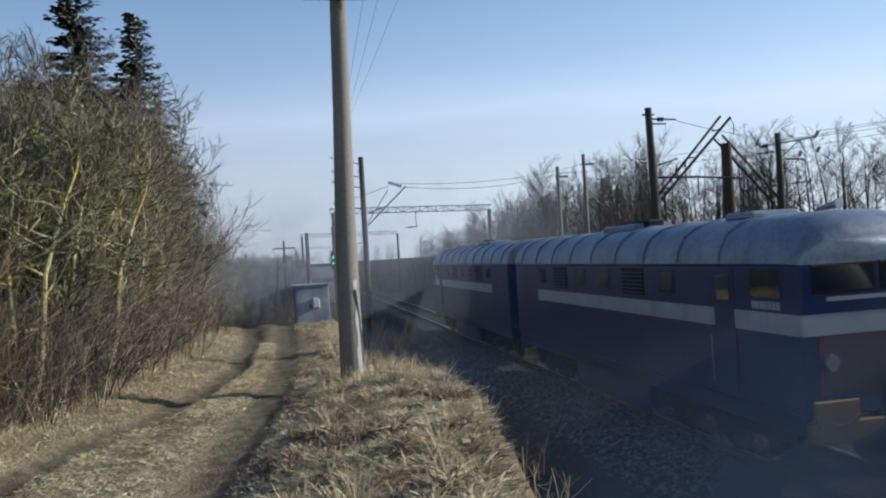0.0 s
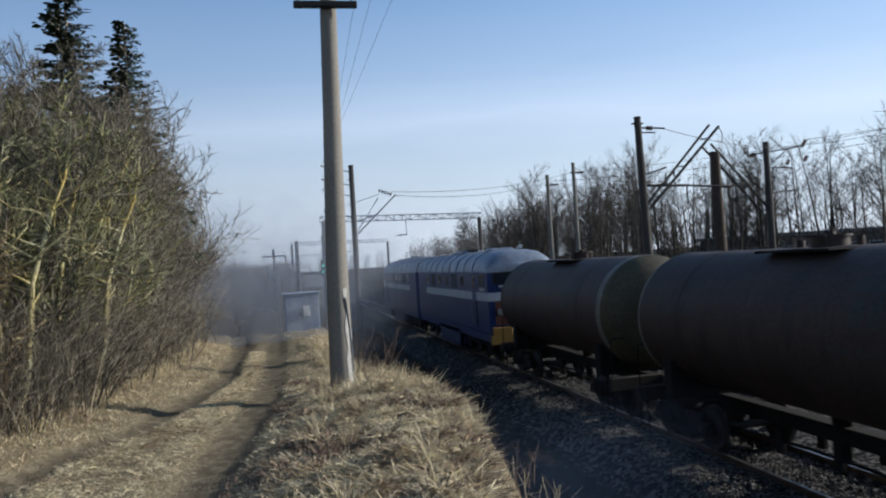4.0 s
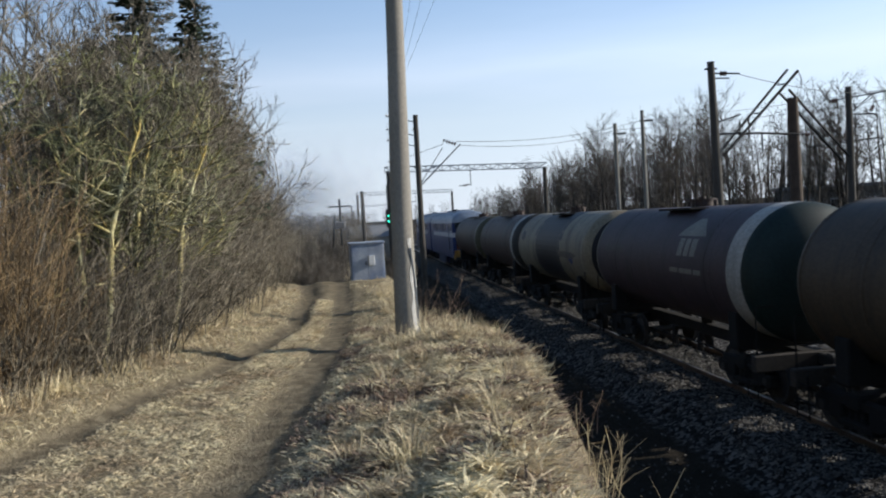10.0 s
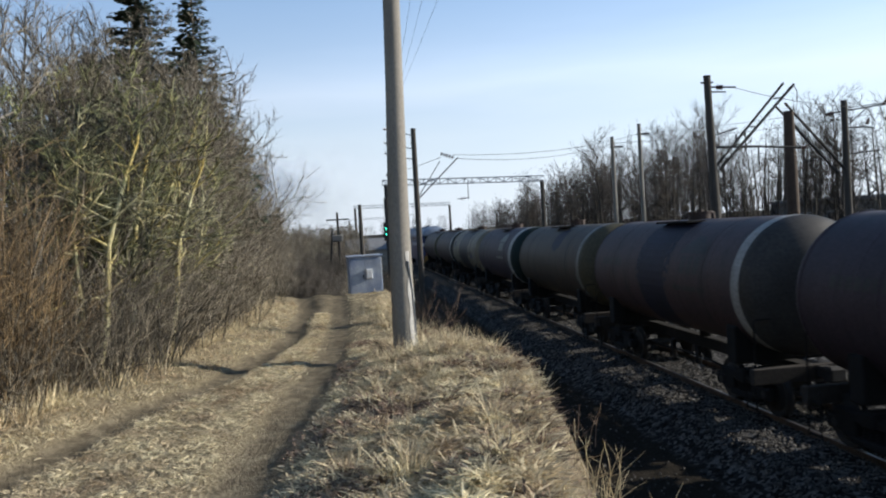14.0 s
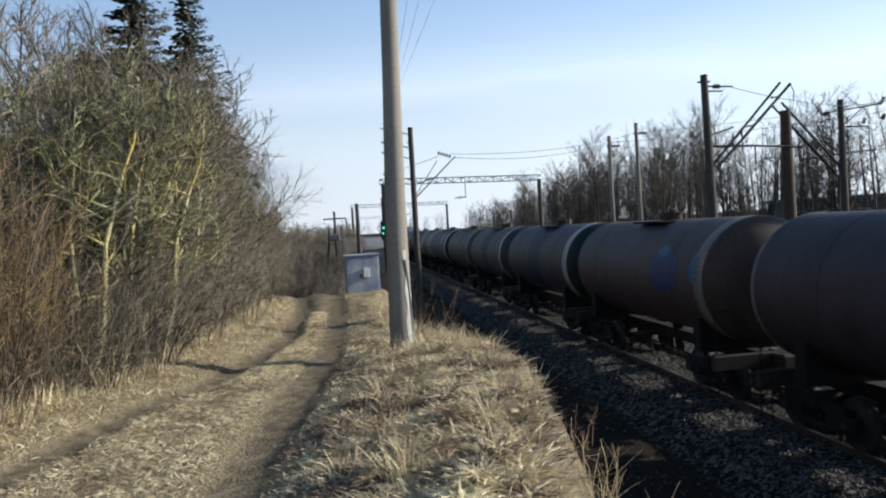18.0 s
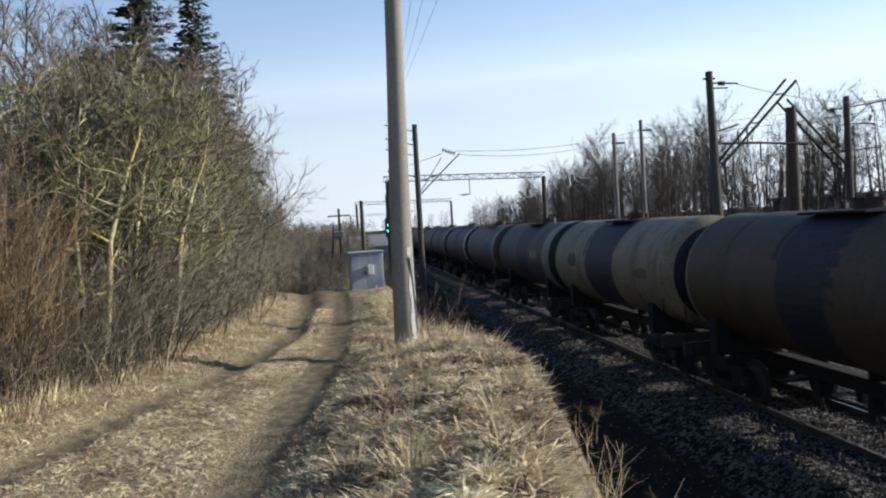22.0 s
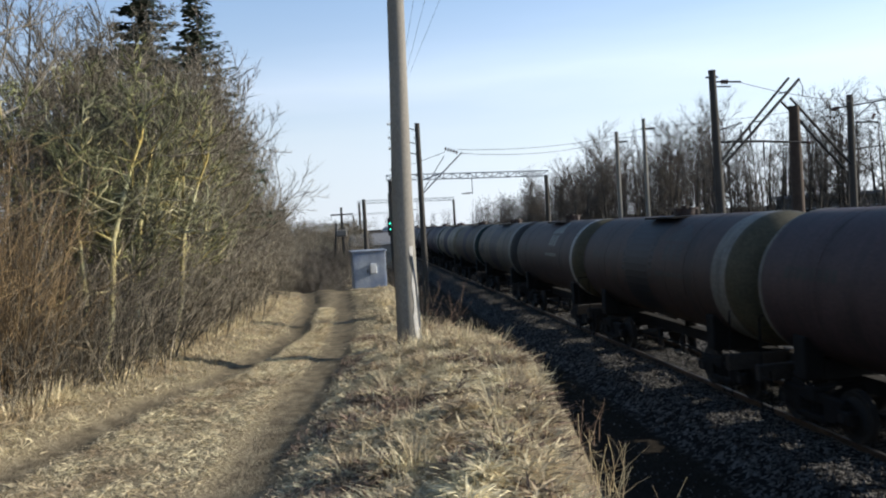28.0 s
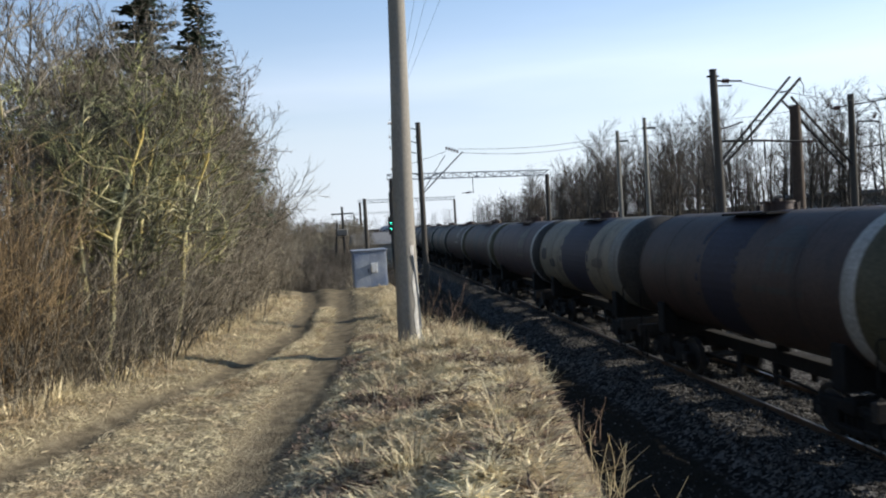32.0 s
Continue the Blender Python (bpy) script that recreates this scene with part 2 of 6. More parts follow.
class Mesh:
    """Collects the pieces of one part."""

    def __init__(self):
        self.v, self.f = [], []

    def add(self, verts, faces):
        k = len(self.v)
        self.v.extend(verts)
        self.f.extend([tuple(i + k for i in f) for f in faces])

    def box(self, x0, x1, y0, y1, z0, z1, b=0.0, m=None):
        """A box, its edges cut by b."""
        bm = bmesh.new()
        bmesh.ops.create_cube(bm, size=1.0)
        for p in bm.verts:
            p.co = Vector((x0 + (p.co.x + .5) * (x1 - x0), y0 + (p.co.y + .5) * (y1 - y0), z0 + (p.co.z + .5) * (z1 - z0)))
        if b:
            bmesh.ops.bevel(bm, geom=bm.edges[:], offset=b, segments=1, affect="EDGES")
        bm.verts.index_update()
        vs = [(m @ p.co if m else p.co.copy()) for p in bm.verts]
        self.add(vs, [[q.index for q in f.verts] for f in bm.faces])
        bm.free()
        return self

    def rod(self, p, q, r, r2=None, n=8, caps=True):
        """A straight round bar from p to q."""
        p, q = Vector(p), Vector(q)
        r2 = r if r2 is None else r2
        d = (q - p).normalized()
        a = d.orthogonal().normalized()
        c = d.cross(a)
        ring = [(a * math.cos(2 * math.pi * i / n) + c * math.sin(2 * math.pi * i / n)) for i in range(n)]
        vs = [p + e * r for e in ring] + [q + e * r2 for e in ring]
        fs = [(i, (i + 1) % n, n + (i + 1) % n, n + i) for i in range(n)]
        if caps:
            fs += [tuple(range(n))[::-1], tuple(range(n, 2 * n))]
        self.add(vs, fs)
        return self

    def tube(self, pts, radii, n=6):
        """A bent bar along pts."""
        pts = [Vector(p) for p in pts]
        k = len(pts)
        vs, fs = [], []
        ref = Vector((0.31, 0.83, 0.47))
        for i, p in enumerate(pts):
            d = (pts[min(i + 1, k - 1)] - pts[max(i - 1, 0)]).normalized()
            a = d.cross(ref).normalized()
            c = d.cross(a)
            for j in range(n):
                t = 2 * math.pi * j / n
                vs.append(p + (a * math.cos(t) + c * math.sin(t)) * radii[i])
        for i in range(k - 1):
            for j in range(n):
                fs.append((i * n + j, i * n + (j + 1) % n, (i + 1) * n + (j + 1) % n, (i + 1) * n + j))
        fs += [tuple(range(n))[::-1], tuple(range((k - 1) * n, k * n))]
        self.add(vs, fs)
        return self

    def lathe_y(self, prof, cx, cz, n=40, a0=0.0, a1=2 * math.pi):
        """prof: (y, r) turned round the axis along y through (cx, cz)."""
        full = abs(a1 - a0 - 2 * math.pi) < 1e-6
        m = n if full else n + 1
        vs, fs = [], []
        for y, r in prof:
            for j in range(m):
                t = a0 + (a1 - a0) * j / n
                vs.append(Vector((cx + r * math.cos(t), y, cz + r * math.sin(t))))
        for i in range(len(prof) - 1):
            for j in range(n):
                b = (j + 1) % m
                fs.append((i * m + j, i * m + b, (i + 1) * m + b, (i + 1) * m + j))
        self.add(vs, fs)
        return self

    def data(self, name, material, smooth=None):
        me = bpy.data.meshes.new(name)
        me.from_pydata([tuple(p) for p in self.v], [], self.f)
        me.materials.append(material)
        if smooth is not None:
            me.polygons.foreach_set("use_smooth", [True] * len(me.polygons))
            me.set_sharp_from_angle(angle=radians(smooth))
        me.update()
        return me


def part(name, mesh, material, parent, label="", smooth=None):
    """One mesh object under a thing or a part."""
    me = mesh if isinstance(mesh, bpy.types.Mesh) else mesh.data(name, material, smooth)
    ob = new(name, me)
    ob.parent = parent
    return tagged(ob, label)


def thing(name, at, label, category, group="", kind=""):
    ob = new(name)
    ob.empty_display_size = 0.3
    ob.matrix_world = at
    return tagged(ob, label, category, group, kind)


def smoothstep(a, b, x):
    t = min(1.0, max(0.0, (x - a) / (b - a)))
    return t * t * (3 - 2 * t)


# ---- the ground ----
TRACK_X = 9.5
LEFT_RUT = [(-40, -9.0), (0, -4.6), (5, -3.7), (6.8, -3.3), (8.5, -2.95), (10.0, -2.5), (11.1, -1.97), (13.4, -1.55), (16, -1.22), (21.6, -1.26), (27, -1.7), (40, -2.2), (160, -4.0)]
RIGHT_RUT = [(-40, -7.4), (0, -2.6), (4, -1.45), (6.1, -1.05), (7.2, -0.97), (8.8, -0.82), (11, -0.6), (13.6, -0.4), (17, -0.33), (21.8, -0.4), (27, -0.5), (40, -0.9), (160, -2.6)]


def along(line, y):
    return float(np.interp(y, [p[0] for p in line], [p[1] for p in line]))


def bank_edge(y):
    return float(np.interp(y, [-40, 3, 5.1, 6.8, 8.1, 9.6, 11, 13.5, 16.5, 30], [1.8, 1.28, 1.36, 1.66, 1.95, 2.14, 2.12, 1.75, 1.0, 1.4]))


def ground_z(x, y):
    """Height of the ground: the bank with its track road, the slope and the level track bed."""
    e = bank_edge(y)
    top = 2.5 - 1.0 * smoothstep(25.5, 35, y) - 1.7 * smoothstep(38, 150, y) - 1.0 * smoothstep(-10, -60, x)
    n1 = noise.noise(Vector((x * 0.35, y * 0.35, 1.7)))
    n2 = noise.noise(Vector((x * 1.3, y * 1.3, 4.2)))
    n3 = noise.noise(Vector((x * 4.0, y * 4.0, 9.1)))
    top += 0.05 * n1 + 0.03 * n2 + 0.015 * n3
    lr, rr = along(LEFT_RUT, y), along(RIGHT_RUT, y)
    wob = 0.1 * noise.noise(Vector((0, y * 0.6, 2.0)))
    # wheel ruts with flat floors and broken edges
    for c, dip in ((lr + wob, 0.075), (rr + wob, 0.05)):
        top -= dip * (1 - smoothstep(0.16, 0.36 + 0.08 * n3, abs(x - c)))
    if x > rr:
        foot = rr + 0.3 + 0.25 * n2 + 0.12 * n3
        mound = (0.35 * smoothstep(foot, foot + 0.6, x) + 0.65 * smoothstep(foot + 0.3, foot + 1.9, x)) * (1 - 0.35 * smoothstep(e - 0.6, e + 0.2, x))
        lump = noise.noise(Vector((x * 2.3, y * 2.3, 6.4)))
        top += mound * (0.2 * (1 - smoothstep(10.6, 13.2, y)) + 0.05) * (1 + 0.35 * n2 + 0.3 * n3) + mound * (0.06 * lump + 0.05 * n3)
    if x < lr:
        top += 0.12 * smoothstep(lr - 0.2, lr - 1.2, x)
    bed = -0.48 + 0.05 * n2 + 0.035 * n3 + (0.45 + 0.02 * n3) * smoothstep(6.3, 7.5, x) * (1 - smoothstep(11.5, 12.7, x))
    s = 0.82 * smoothstep(e - 0.15, e + 1.35, x + 0.08 * n2) + 0.18 * smoothstep(e + 0.6, e + 3.0, x)
    return top * (1 - s) + bed * s if x > e - 0.3 else top


def make_ground():
    xs = list(np.arange(-8, 13.01, 0.12))
    ys = list(np.arange(1.5, 30, 0.16))
    for line, lo, hi in ((xs, -3500, 3500), (ys, -3500, 4500)):
        step, v = 0.25, line[0]
        while v > lo:
            v -= step
            line.insert(0, v)
            step = min(step * 1.12 + 0.02, 400)
        step, v = 0.25, line[-1]
        while v < hi:
            v += step
            line.append(v)
            step = min(step * 1.09 + 0.02, 400)
    vs = [(x, y, ground_z(x, y)) for y in ys for x in xs]
    nx = len(xs)
    fs = [(j * nx + i, j * nx + i + 1, (j + 1) * nx + i + 1, (j + 1) * nx + i) for j in range(len(ys) - 1) for i in range(nx - 1)]
    me = bpy.data.meshes.new("ground")
    me.from_pydata(vs, [], fs)
    # cover: red = bare trodden earth, green = crushed stone, blue = shade painted below the crest
    at = me.attributes.new("cover", "FLOAT_COLOR", "POINT")
    col = np.zeros((len(vs), 4), dtype=np.float32)
    for k, (x, y, z) in enumerate(vs):
        lr, rr = along(LEFT_RUT, y), along(RIGHT_RUT, y)
        rut = max(math.exp(-((x - lr) / 0.28) ** 4), math.exp(-((x - rr - 0.05) / 0.28) ** 4))
        if y > 15:
            rut = max(rut, 0.6 * smoothstep(lr - 0.5, lr, x) * (1 - smoothstep(rr, rr + 0.5, x)) * smoothstep(15, 22, y))
        e = bank_edge(y)
        stone = smoothstep(5.9, 6.9, x) * (1 - smoothstep(30, 34, x))
        # below the crest the train's shade is put into the ground's colour
        shaded = smoothstep(e + 0.7, e + 1.6, x)
        rut = max(rut, smoothstep(e - 0.25, e + 0.15, x) * (1 - smoothstep(e + 0.9, e + 1.6, x)) * (1 - smoothstep(15, 19, y)))
        col[k] = (rut, stone, shaded, 1)
    at.data.foreach_set("color", col.ravel())
    me.polygons.foreach_set("use_smooth", [True] * len(me.polygons))
    m = bpy.data.materials.new("ground cover")
    m.use_nodes = True
    n, l = m.node_tree.nodes, m.node_tree.links
    b = n["Principled BSDF"]
    b.inputs["Roughness"].default_value, b.inputs["Specular IOR Level"].default_value = 0.97, 0.05
    geo = n.new("ShaderNodeNewGeometry")

    def nz(scale, detail=4, rough=0.6):
        t = n.new("ShaderNodeTexNoise")
        t.inputs["Scale"].default_value, t.inputs["Detail"].default_value, t.inputs["Roughness"].default_value = scale, detail, rough
        l.new(geo.outputs["Position"], t.inputs["Vector"])
        return t

    def ramp(src, stops):
        r = n.new("ShaderNodeValToRGB")
        while len(r.color_ramp.elements) < len(stops):
            r.color_ramp.elements.new(0.5)
        for el, (p, c) in zip(r.color_ramp.elements, stops):
            el.position, el.color = p, (*c, 1)
        l.new(src, r.inputs["Fac"])
        return r.outputs["Color"]

    def mix(fac, a, c):
        x = n.new("ShaderNodeMixRGB")
        l.new(fac, x.inputs[0])
        l.new(a, x.inputs[1])
        l.new(c, x.inputs[2])
        return x.outputs["Color"]
    fine, mid = nz(28), nz(2.2)
    grass = mix(mid.outputs["Fac"], ramp(fine.outputs["Fac"], [(0.3, (0.085, 0.068, 0.042)), (0.5, (0.22, 0.185, 0.11)), (0.7, (0.45, 0.385, 0.24))]),
                ramp(fine.outputs["Fac"], [(0.3, (0.09, 0.068, 0.045)), (0.6, (0.24, 0.19, 0.125)), (0.75, (0.42, 0.35, 0.23))]))
    earth = ramp(nz(5, 8, 0.7).outputs["Fac"], [(0.3, (0.07, 0.057, 0.038)), (0.52, (0.15, 0.122, 0.08)), (0.72, (0.28, 0.235, 0.155))])
    vor = n.new("ShaderNodeTexVoronoi")
    vor.inputs["Scale"].default_value = 13
    l.new(geo.outputs["Position"], vor.inputs["Vector"])
    sep0 = n.new("ShaderNodeSeparateColor")
    l.new(vor.outputs["Color"], sep0.inputs["Color"])
    stone = ramp(sep0.outputs["Red"], [(0.0, (0.009, 0.008, 0.007)), (0.5, (0.03, 0.0275, 0.025)), (1.0, (0.16, 0.15, 0.135))])
    cov = n.new("ShaderNodeAttribute")
    cov.attribute_name = "cover"
    sep = n.new("ShaderNodeSeparateColor")
    l.new(cov.outputs["Color"], sep.inputs["Color"])

    def edge(chan, src, lo, hi):
        a = n.new("ShaderNodeMath")
        a.operation = "ADD"
        l.new(sep.outputs[chan], a.inputs[0])
        l.new(src, a.inputs[1])
        r = n.new("ShaderNodeMapRange")
        r.inputs["From Min"].default_value, r.inputs["From Max"].default_value = lo, hi
        l.new(a.outputs[0], r.inputs["Value"])
        return r.outputs["Result"]
    # near-black earth tones that paint in the shade on slope and low bed
    shade_earth = ramp(fine.outputs["Fac"], [(0.3, (0.012, 0.010, 0.008)), (0.6, (0.03, 0.025, 0.018)), (0.75, (0.07, 0.06, 0.042))])
    c = mix(edge("Blue", mid.outputs["Fac"], 0.6, 1.2), grass, shade_earth)
    c = mix(edge("Red", mid.outputs["Fac"], 0.7, 1.15), c, earth)
    c = mix(edge("Green", mid.outputs["Fac"], 0.8, 1.2), c, stone)
    l.new(c, b.inputs["Base Color"])
    bp = n.new("ShaderNodeBump")
    bp.inputs["Strength"].default_value, bp.inputs["Distance"].default_value = 0.7, 0.05
    l.new(fine.outputs["Fac"], bp.inputs["Height"])
    l.new(bp.outputs["Normal"], b.inputs["Normal"])
    me.materials.append(m)
    return tagged(new("ground", me), "bank of dry grass with a rutted dirt track above a stony track bed", "ground", kind="structure")


make_ground()


# ---- the railway ----
def make_track():
    """Rails on sleepers, each sleeper near the camera a piece of its own."""
    tr = thing("railway_track", pose(TRACK_X, 0, 0.1), "railway track of steel rails on old sleepers in ballast", "track", kind="structure")
    for s in (-1, 1):
        x = s * 0.795
        web = Mesh().box(x - 0.075, x + 0.075, -120, 420, -0.19, -0.16).box(x - 0.012, x + 0.012, -120, 420, -0.165, -0.04).box(x - 0.036, x + 0.036, -120, 420, -0.045, -0.006, 0.006)
        rail = part("rail", web, RAIL, tr)
        part("rail_head", Mesh().box(x - 0.03, x + 0.03, -120, 420, -0.006, 0.002), RAILHEAD, rail, "polished running surface")
    sl = Mesh().box(-1.35, 1.35, -0.12, 0.12, -0.36, -0.195, 0.02).data("sleeper", SLEEPER)
    for i in range(150):
        ob = part("sleeper", sl, SLEEPER, tr)
        ob.location = (random.uniform(-0.03, 0.03), 2 + i * 0.55, random.uniform(0.015, 0.045))
        ob.rotation_euler[2] = random.uniform(-0.02, 0.02)
    far = Mesh()
    for i in range(420):
        y = 84.5 + i * 0.55
        far.box(-1.35, 1.35, y - 0.12, y + 0.12, -0.36, -0.195)
    tagged(part("far_sleepers", far, SLEEPER, tr), kind="stuff")


make_track()


def lattice(mesh, p, q, h=0.45, w=0.35, n=18, r=0.025):
    """A square lattice girder between p and q: four chords and their diagonals."""
    p, q = Vector(p), Vector(q)
    d = (q - p).normalized()
    s = d.cross(Vector((0, 0, 1))).normalized() * w * 0.5
    u = Vector((0, 0, h))
    for a in (s, -s):
        mesh.rod(p + a, q + a, r, n=4)
        mesh.rod(p + a + u, q + a + u, r, n=4)
        for i in range(n):
            c0, c1 = p.lerp(q, i / n), p.lerp(q, (i + 1) / n)
            mesh.rod(c0 + a, c0 + a + u, r * 0.7, n=4, caps=False)
            if i % 2:
                mesh.rod(c0 + a, c1 + a + u, r * 0.7, n=4, caps=False)
            else:
                mesh.rod(c0 + a + u, c1 + a, r * 0.7, n=4, caps=False)
    return mesh


def insulator(mesh, p, q, r=0.07, n=4):
    """A string of sheds from p to q."""
    p, q = Vector(p), Vector(q)
    for i in range(n):
        a, b = p.lerp(q, (i + 0.1) / n), p.lerp(q, (i + 0.6) / n)
        mesh.rod(a, b, r * 0.45, r, n=8)
    mesh.rod(p, q, 0.015, n=5)
    return mesh


def make_near_pole():
    """The concrete line pole on the mound."""
    x, y, z = 0.77, 12.2, 2.5
    p = thing("utility_pole", pose(x, y, z), "weathered concrete line pole standing in dry grass", "pole")
    pts = [(0.0, 0, 0), (0.03, 0, 2.2), (0.095, 0, 4.3), (0.155, 0, 6.6)]
    part("shaft", Mesh().tube(pts, [0.19, 0.165, 0.14, 0.125], 20), CONCRETE, p, smooth=50)
    part("crossarm", Mesh().box(-0.4, 0.58, -0.23, -0.13, 6.01, 6.11, 0.012), BLACK, p, "tarred wooden crossarm")
    part("bracket", Mesh().rod((0.13, 0.0, 6.05), (0.13, -0.26, 6.05), 0.02), STEEL_D, p)
    for dx in (-0.33, 0.5):
        pin = part("insulator_pin", Mesh().rod((dx, -0.18, 6.1), (dx, -0.18, 6.25), 0.012), STEEL_D, p)
        part("insulator", insulator(Mesh(), (dx, -0.18, 6.19), (dx, -0.18, 6.33), 0.055, 2), PORCELAIN, pin)
    # spalled foot: the skin has come off and left a pale ragged scar
    scar = Mesh()
    vs, fs = [], []
    rn = random.Random(4)
    for i in range(15):
        h = 0.1 + 1.55 * i / 14
        r0 = 0.192 - 0.012 * h + 0.004
        a0 = -62 + 9 * math.sin(i * 1.3) + rn.uniform(-5, 5)
        a1 = -8 + 14 * math.sin(i * 0.9 + 1) + rn.uniform(-6, 6) - 3.2 * i
        for k in range(5):
            an = radians(a0 + (max(a1, a0 + 8) - a0) * k / 4)
            vs.append(Vector((0.013 * h + r0 * math.cos(an), r0 * math.sin(an), h)))
    for i in range(14):
        for k in range(4):
            fs.append((i * 5 + k, i * 5 + k + 1, (i + 1) * 5 + k + 1, (i + 1) * 5 + k))
    scar.add(vs, fs)
    part("spalled_patch", scar, SCAR, p, "pale spalled patch of bare concrete")
    part("cable", Mesh().tube([(0.2, -0.1, -0.1), (0.18, -0.11, 0.5), (0.165, -0.12, 1.0), (0.12, -0.16, 1.5)], [0.012] * 4, 5), STEEL_L, p, "loose earth wire")


make_near_pole()


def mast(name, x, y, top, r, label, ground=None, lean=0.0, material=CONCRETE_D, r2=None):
    g = ground_z(x, y) - 0.15 if ground is None else ground
    m = thing(name, pose(x, y, g), label, "mast", "catenary masts")
    h = top - g
    part("shaft", Mesh().tube([(0, 0, 0), (lean * 0.5, 0, h * 0.5), (lean, 0, h)], [r, (r + (r2 or r * 0.8)) / 2, r2 or r * 0.8], 14), material, m, smooth=50)
    part("cap", Mesh().rod((lean, 0, h), (lean, 0, h + 0.06), (r2 or r * 0.8) + 0.01, n=14), STEEL_D, m)
    return m


def make_masts():
    m1 = mast("catenary_mast", 14.98, 30.0, 9.95, 0.23, "grey concrete catenary mast with a raised double bracket", lean=-0.16, r2=0.14)
    g = ground_z(14.98, 30) - 0.15
    z = lambda h: h - g
    part("bracket_arm", Mesh().rod((0.15, -0.1, z(6.2)), (3.52, -0.1, z(9.5)), 0.06, n=6), STEEL_D, m1)
    part("bracket_arm", Mesh().rod((0.05, 0.12, z(6.3)), (3.2, 0.12, z(9.6)), 0.05, n=6), STEEL_D, m1)
    for t in (0.12, 0.5, 0.85):
        part("brace", Mesh().rod((0.15 + 3.37 * t, -0.1, z(6.2 + 3.3 * t)), (0.05 + 3.15 * t, 0.12, z(6.3 + 3.15 * t)), 0.03, n=5), STEEL_D, m1)
    part("registration_arm", Mesh().rod((0.1, 0, z(7.1)), (1.8, 0, z(7.05)), 0.05, n=6).rod((1.8, 0, z(7.05)), (3.95, 0, z(6.9)), 0.045, n=6), STEEL_D, m1)
    part("insulator", insulator(Mesh(), (3.75, 0, z(6.92)), (4.0, 0, z(6.9)), 0.09, 2), PORCELAIN, m1)
    for dx, a, b in ((0.95, 6.95, 7.6), (1.35, 6.9, 7.8), (1.9, 7.0, 6.3)):
        part("hanger", Mesh().rod((dx, 0, z(a)), (dx, 0, z(b)), 0.035, n=5), STEEL_D, m1)
    part("stay_arm", Mesh().rod((0.1, 0.05, z(7.6)), (1.05, 0.05, z(7.85)), 0.03, n=5), STEEL_D, m1)
    part("cap_plate", Mesh().box(-0.42, 0.08, -0.05, 0.05, z(9.7), z(9.76)), STEEL_D, m1)
    part("top_arm", Mesh().rod((-0.1, 0, z(9.55)), (1.05, 0, z(9.5)), 0.035, n=6).rod((-0.1, 0, z(9.35)), (0.6, 0, z(9.33)), 0.03, n=6), STEEL_D, m1)
    part("insulator", insulator(Mesh(), (0.2, 0, z(9.53)), (0.5, 0, z(9.52)), 0.11, 3), PORCELAIN, m1)
    part("drop_wire", Mesh().tube([(3.5, -0.1, z(9.48)), (3.65, -0.1, z(9.2)), (3.62, -0.1, z(8.8))], [0.02] * 3, 5), STEEL_D, m1)
    m2 = mast("catenary_mast", 26.95, 39.0, 10.0, 0.22, "dark concrete catenary mast with bracket and side arms", r2=0.16)
    g2 = ground_z(26.95, 39) - 0.15
    z2 = lambda h: h - g2
    part("bracket_arm", Mesh().rod((-0.15, -0.1, z2(6.35)), (-3.45, -0.1, z2(10.05)), 0.065, n=6), STEEL_D, m2)
    part("bracket_arm", Mesh().rod((-0.4, 0.15, z2(6.15)), (-3.9, 0.15, z2(10.0)), 0.06, n=6), STEEL_D, m2)
    part("side_arm", Mesh().rod((-1.1, 0, z2(9.35)), (2.3, 0, z2(9.75)), 0.04, n=6).rod((0, 0, z2(8.6)), (1.4, 0, z2(9.65)), 0.03, n=5), STEEL_D, m2)
    part("side_arm", Mesh().rod((0, 0, z2(8.6)), (1.6, 0, z2(8.55)), 0.04, n=6), STEEL_D, m2)
    part("side_arm", Mesh().rod((-2.4, 0, z2(6.95)), (2.0, 0, z2(7.3)), 0.035, n=6), STEEL_D, m2)
    for p, q in (((2.3, 0, z2(9.7)), (2.6, 0, z2(10.1))), ((2.4, 0, z2(8.9)), (2.6, 0, z2(9.2))), ((-1.0, 0, z2(9.35)), (-0.7, 0, z2(9.38))), ((1.3, 0, z2(8.7)), (1.4, 0, z2(9.0)))):
        part("insulator", insulator(Mesh(), p, q, 0.12, 3), PORCELAIN, m2)
    mast("catenary_mast", 44.0, 41.0, 12.3, 0.26, "dark concrete catenary mast carrying line wires")
    # stub mast seen between the two
    mast("catenary_mast", 23.75, 39.0, 9.55, 0.38, "stout rust-brown mast with a blunt top", material=STEEL_RUST, r2=0.27)
    # out of view, added only to throw a second shadow line across the lane
    mast("catenary_mast", 21.0, 16.3, 11.0, 0.24, "unseen concrete mast added to cast a shadow on the dirt track", r2=0.16)
    m4 = mast("catenary_mast", 3.6, 40.0, 9.7, 0.17, "slim dark catenary mast on the bank with a cantilever", r2=0.13, lean=0.05)
    g4 = ground_z(3.6, 40) - 0.15
    z4 = lambda h: h - g4
    part("cantilever", Mesh().rod((0.1, 0, z4(6.1)), (2.3, 0, z4(8.15)), 0.04, n=6).rod((0.1, 0, z4(6.8)), (1.2, 0, z4(7.15)), 0.03, n=5).rod((0.1, 0, z4(6.2)), (1.35, 0, z4(8.0)), 0.025, n=5), STEEL_L, m4)
    part("insulator", insulator(Mesh(), (1.4, 0, z4(8.4)), (2.1, 0, z4(8.15)), 0.12, 5), PORCELAIN, m4)
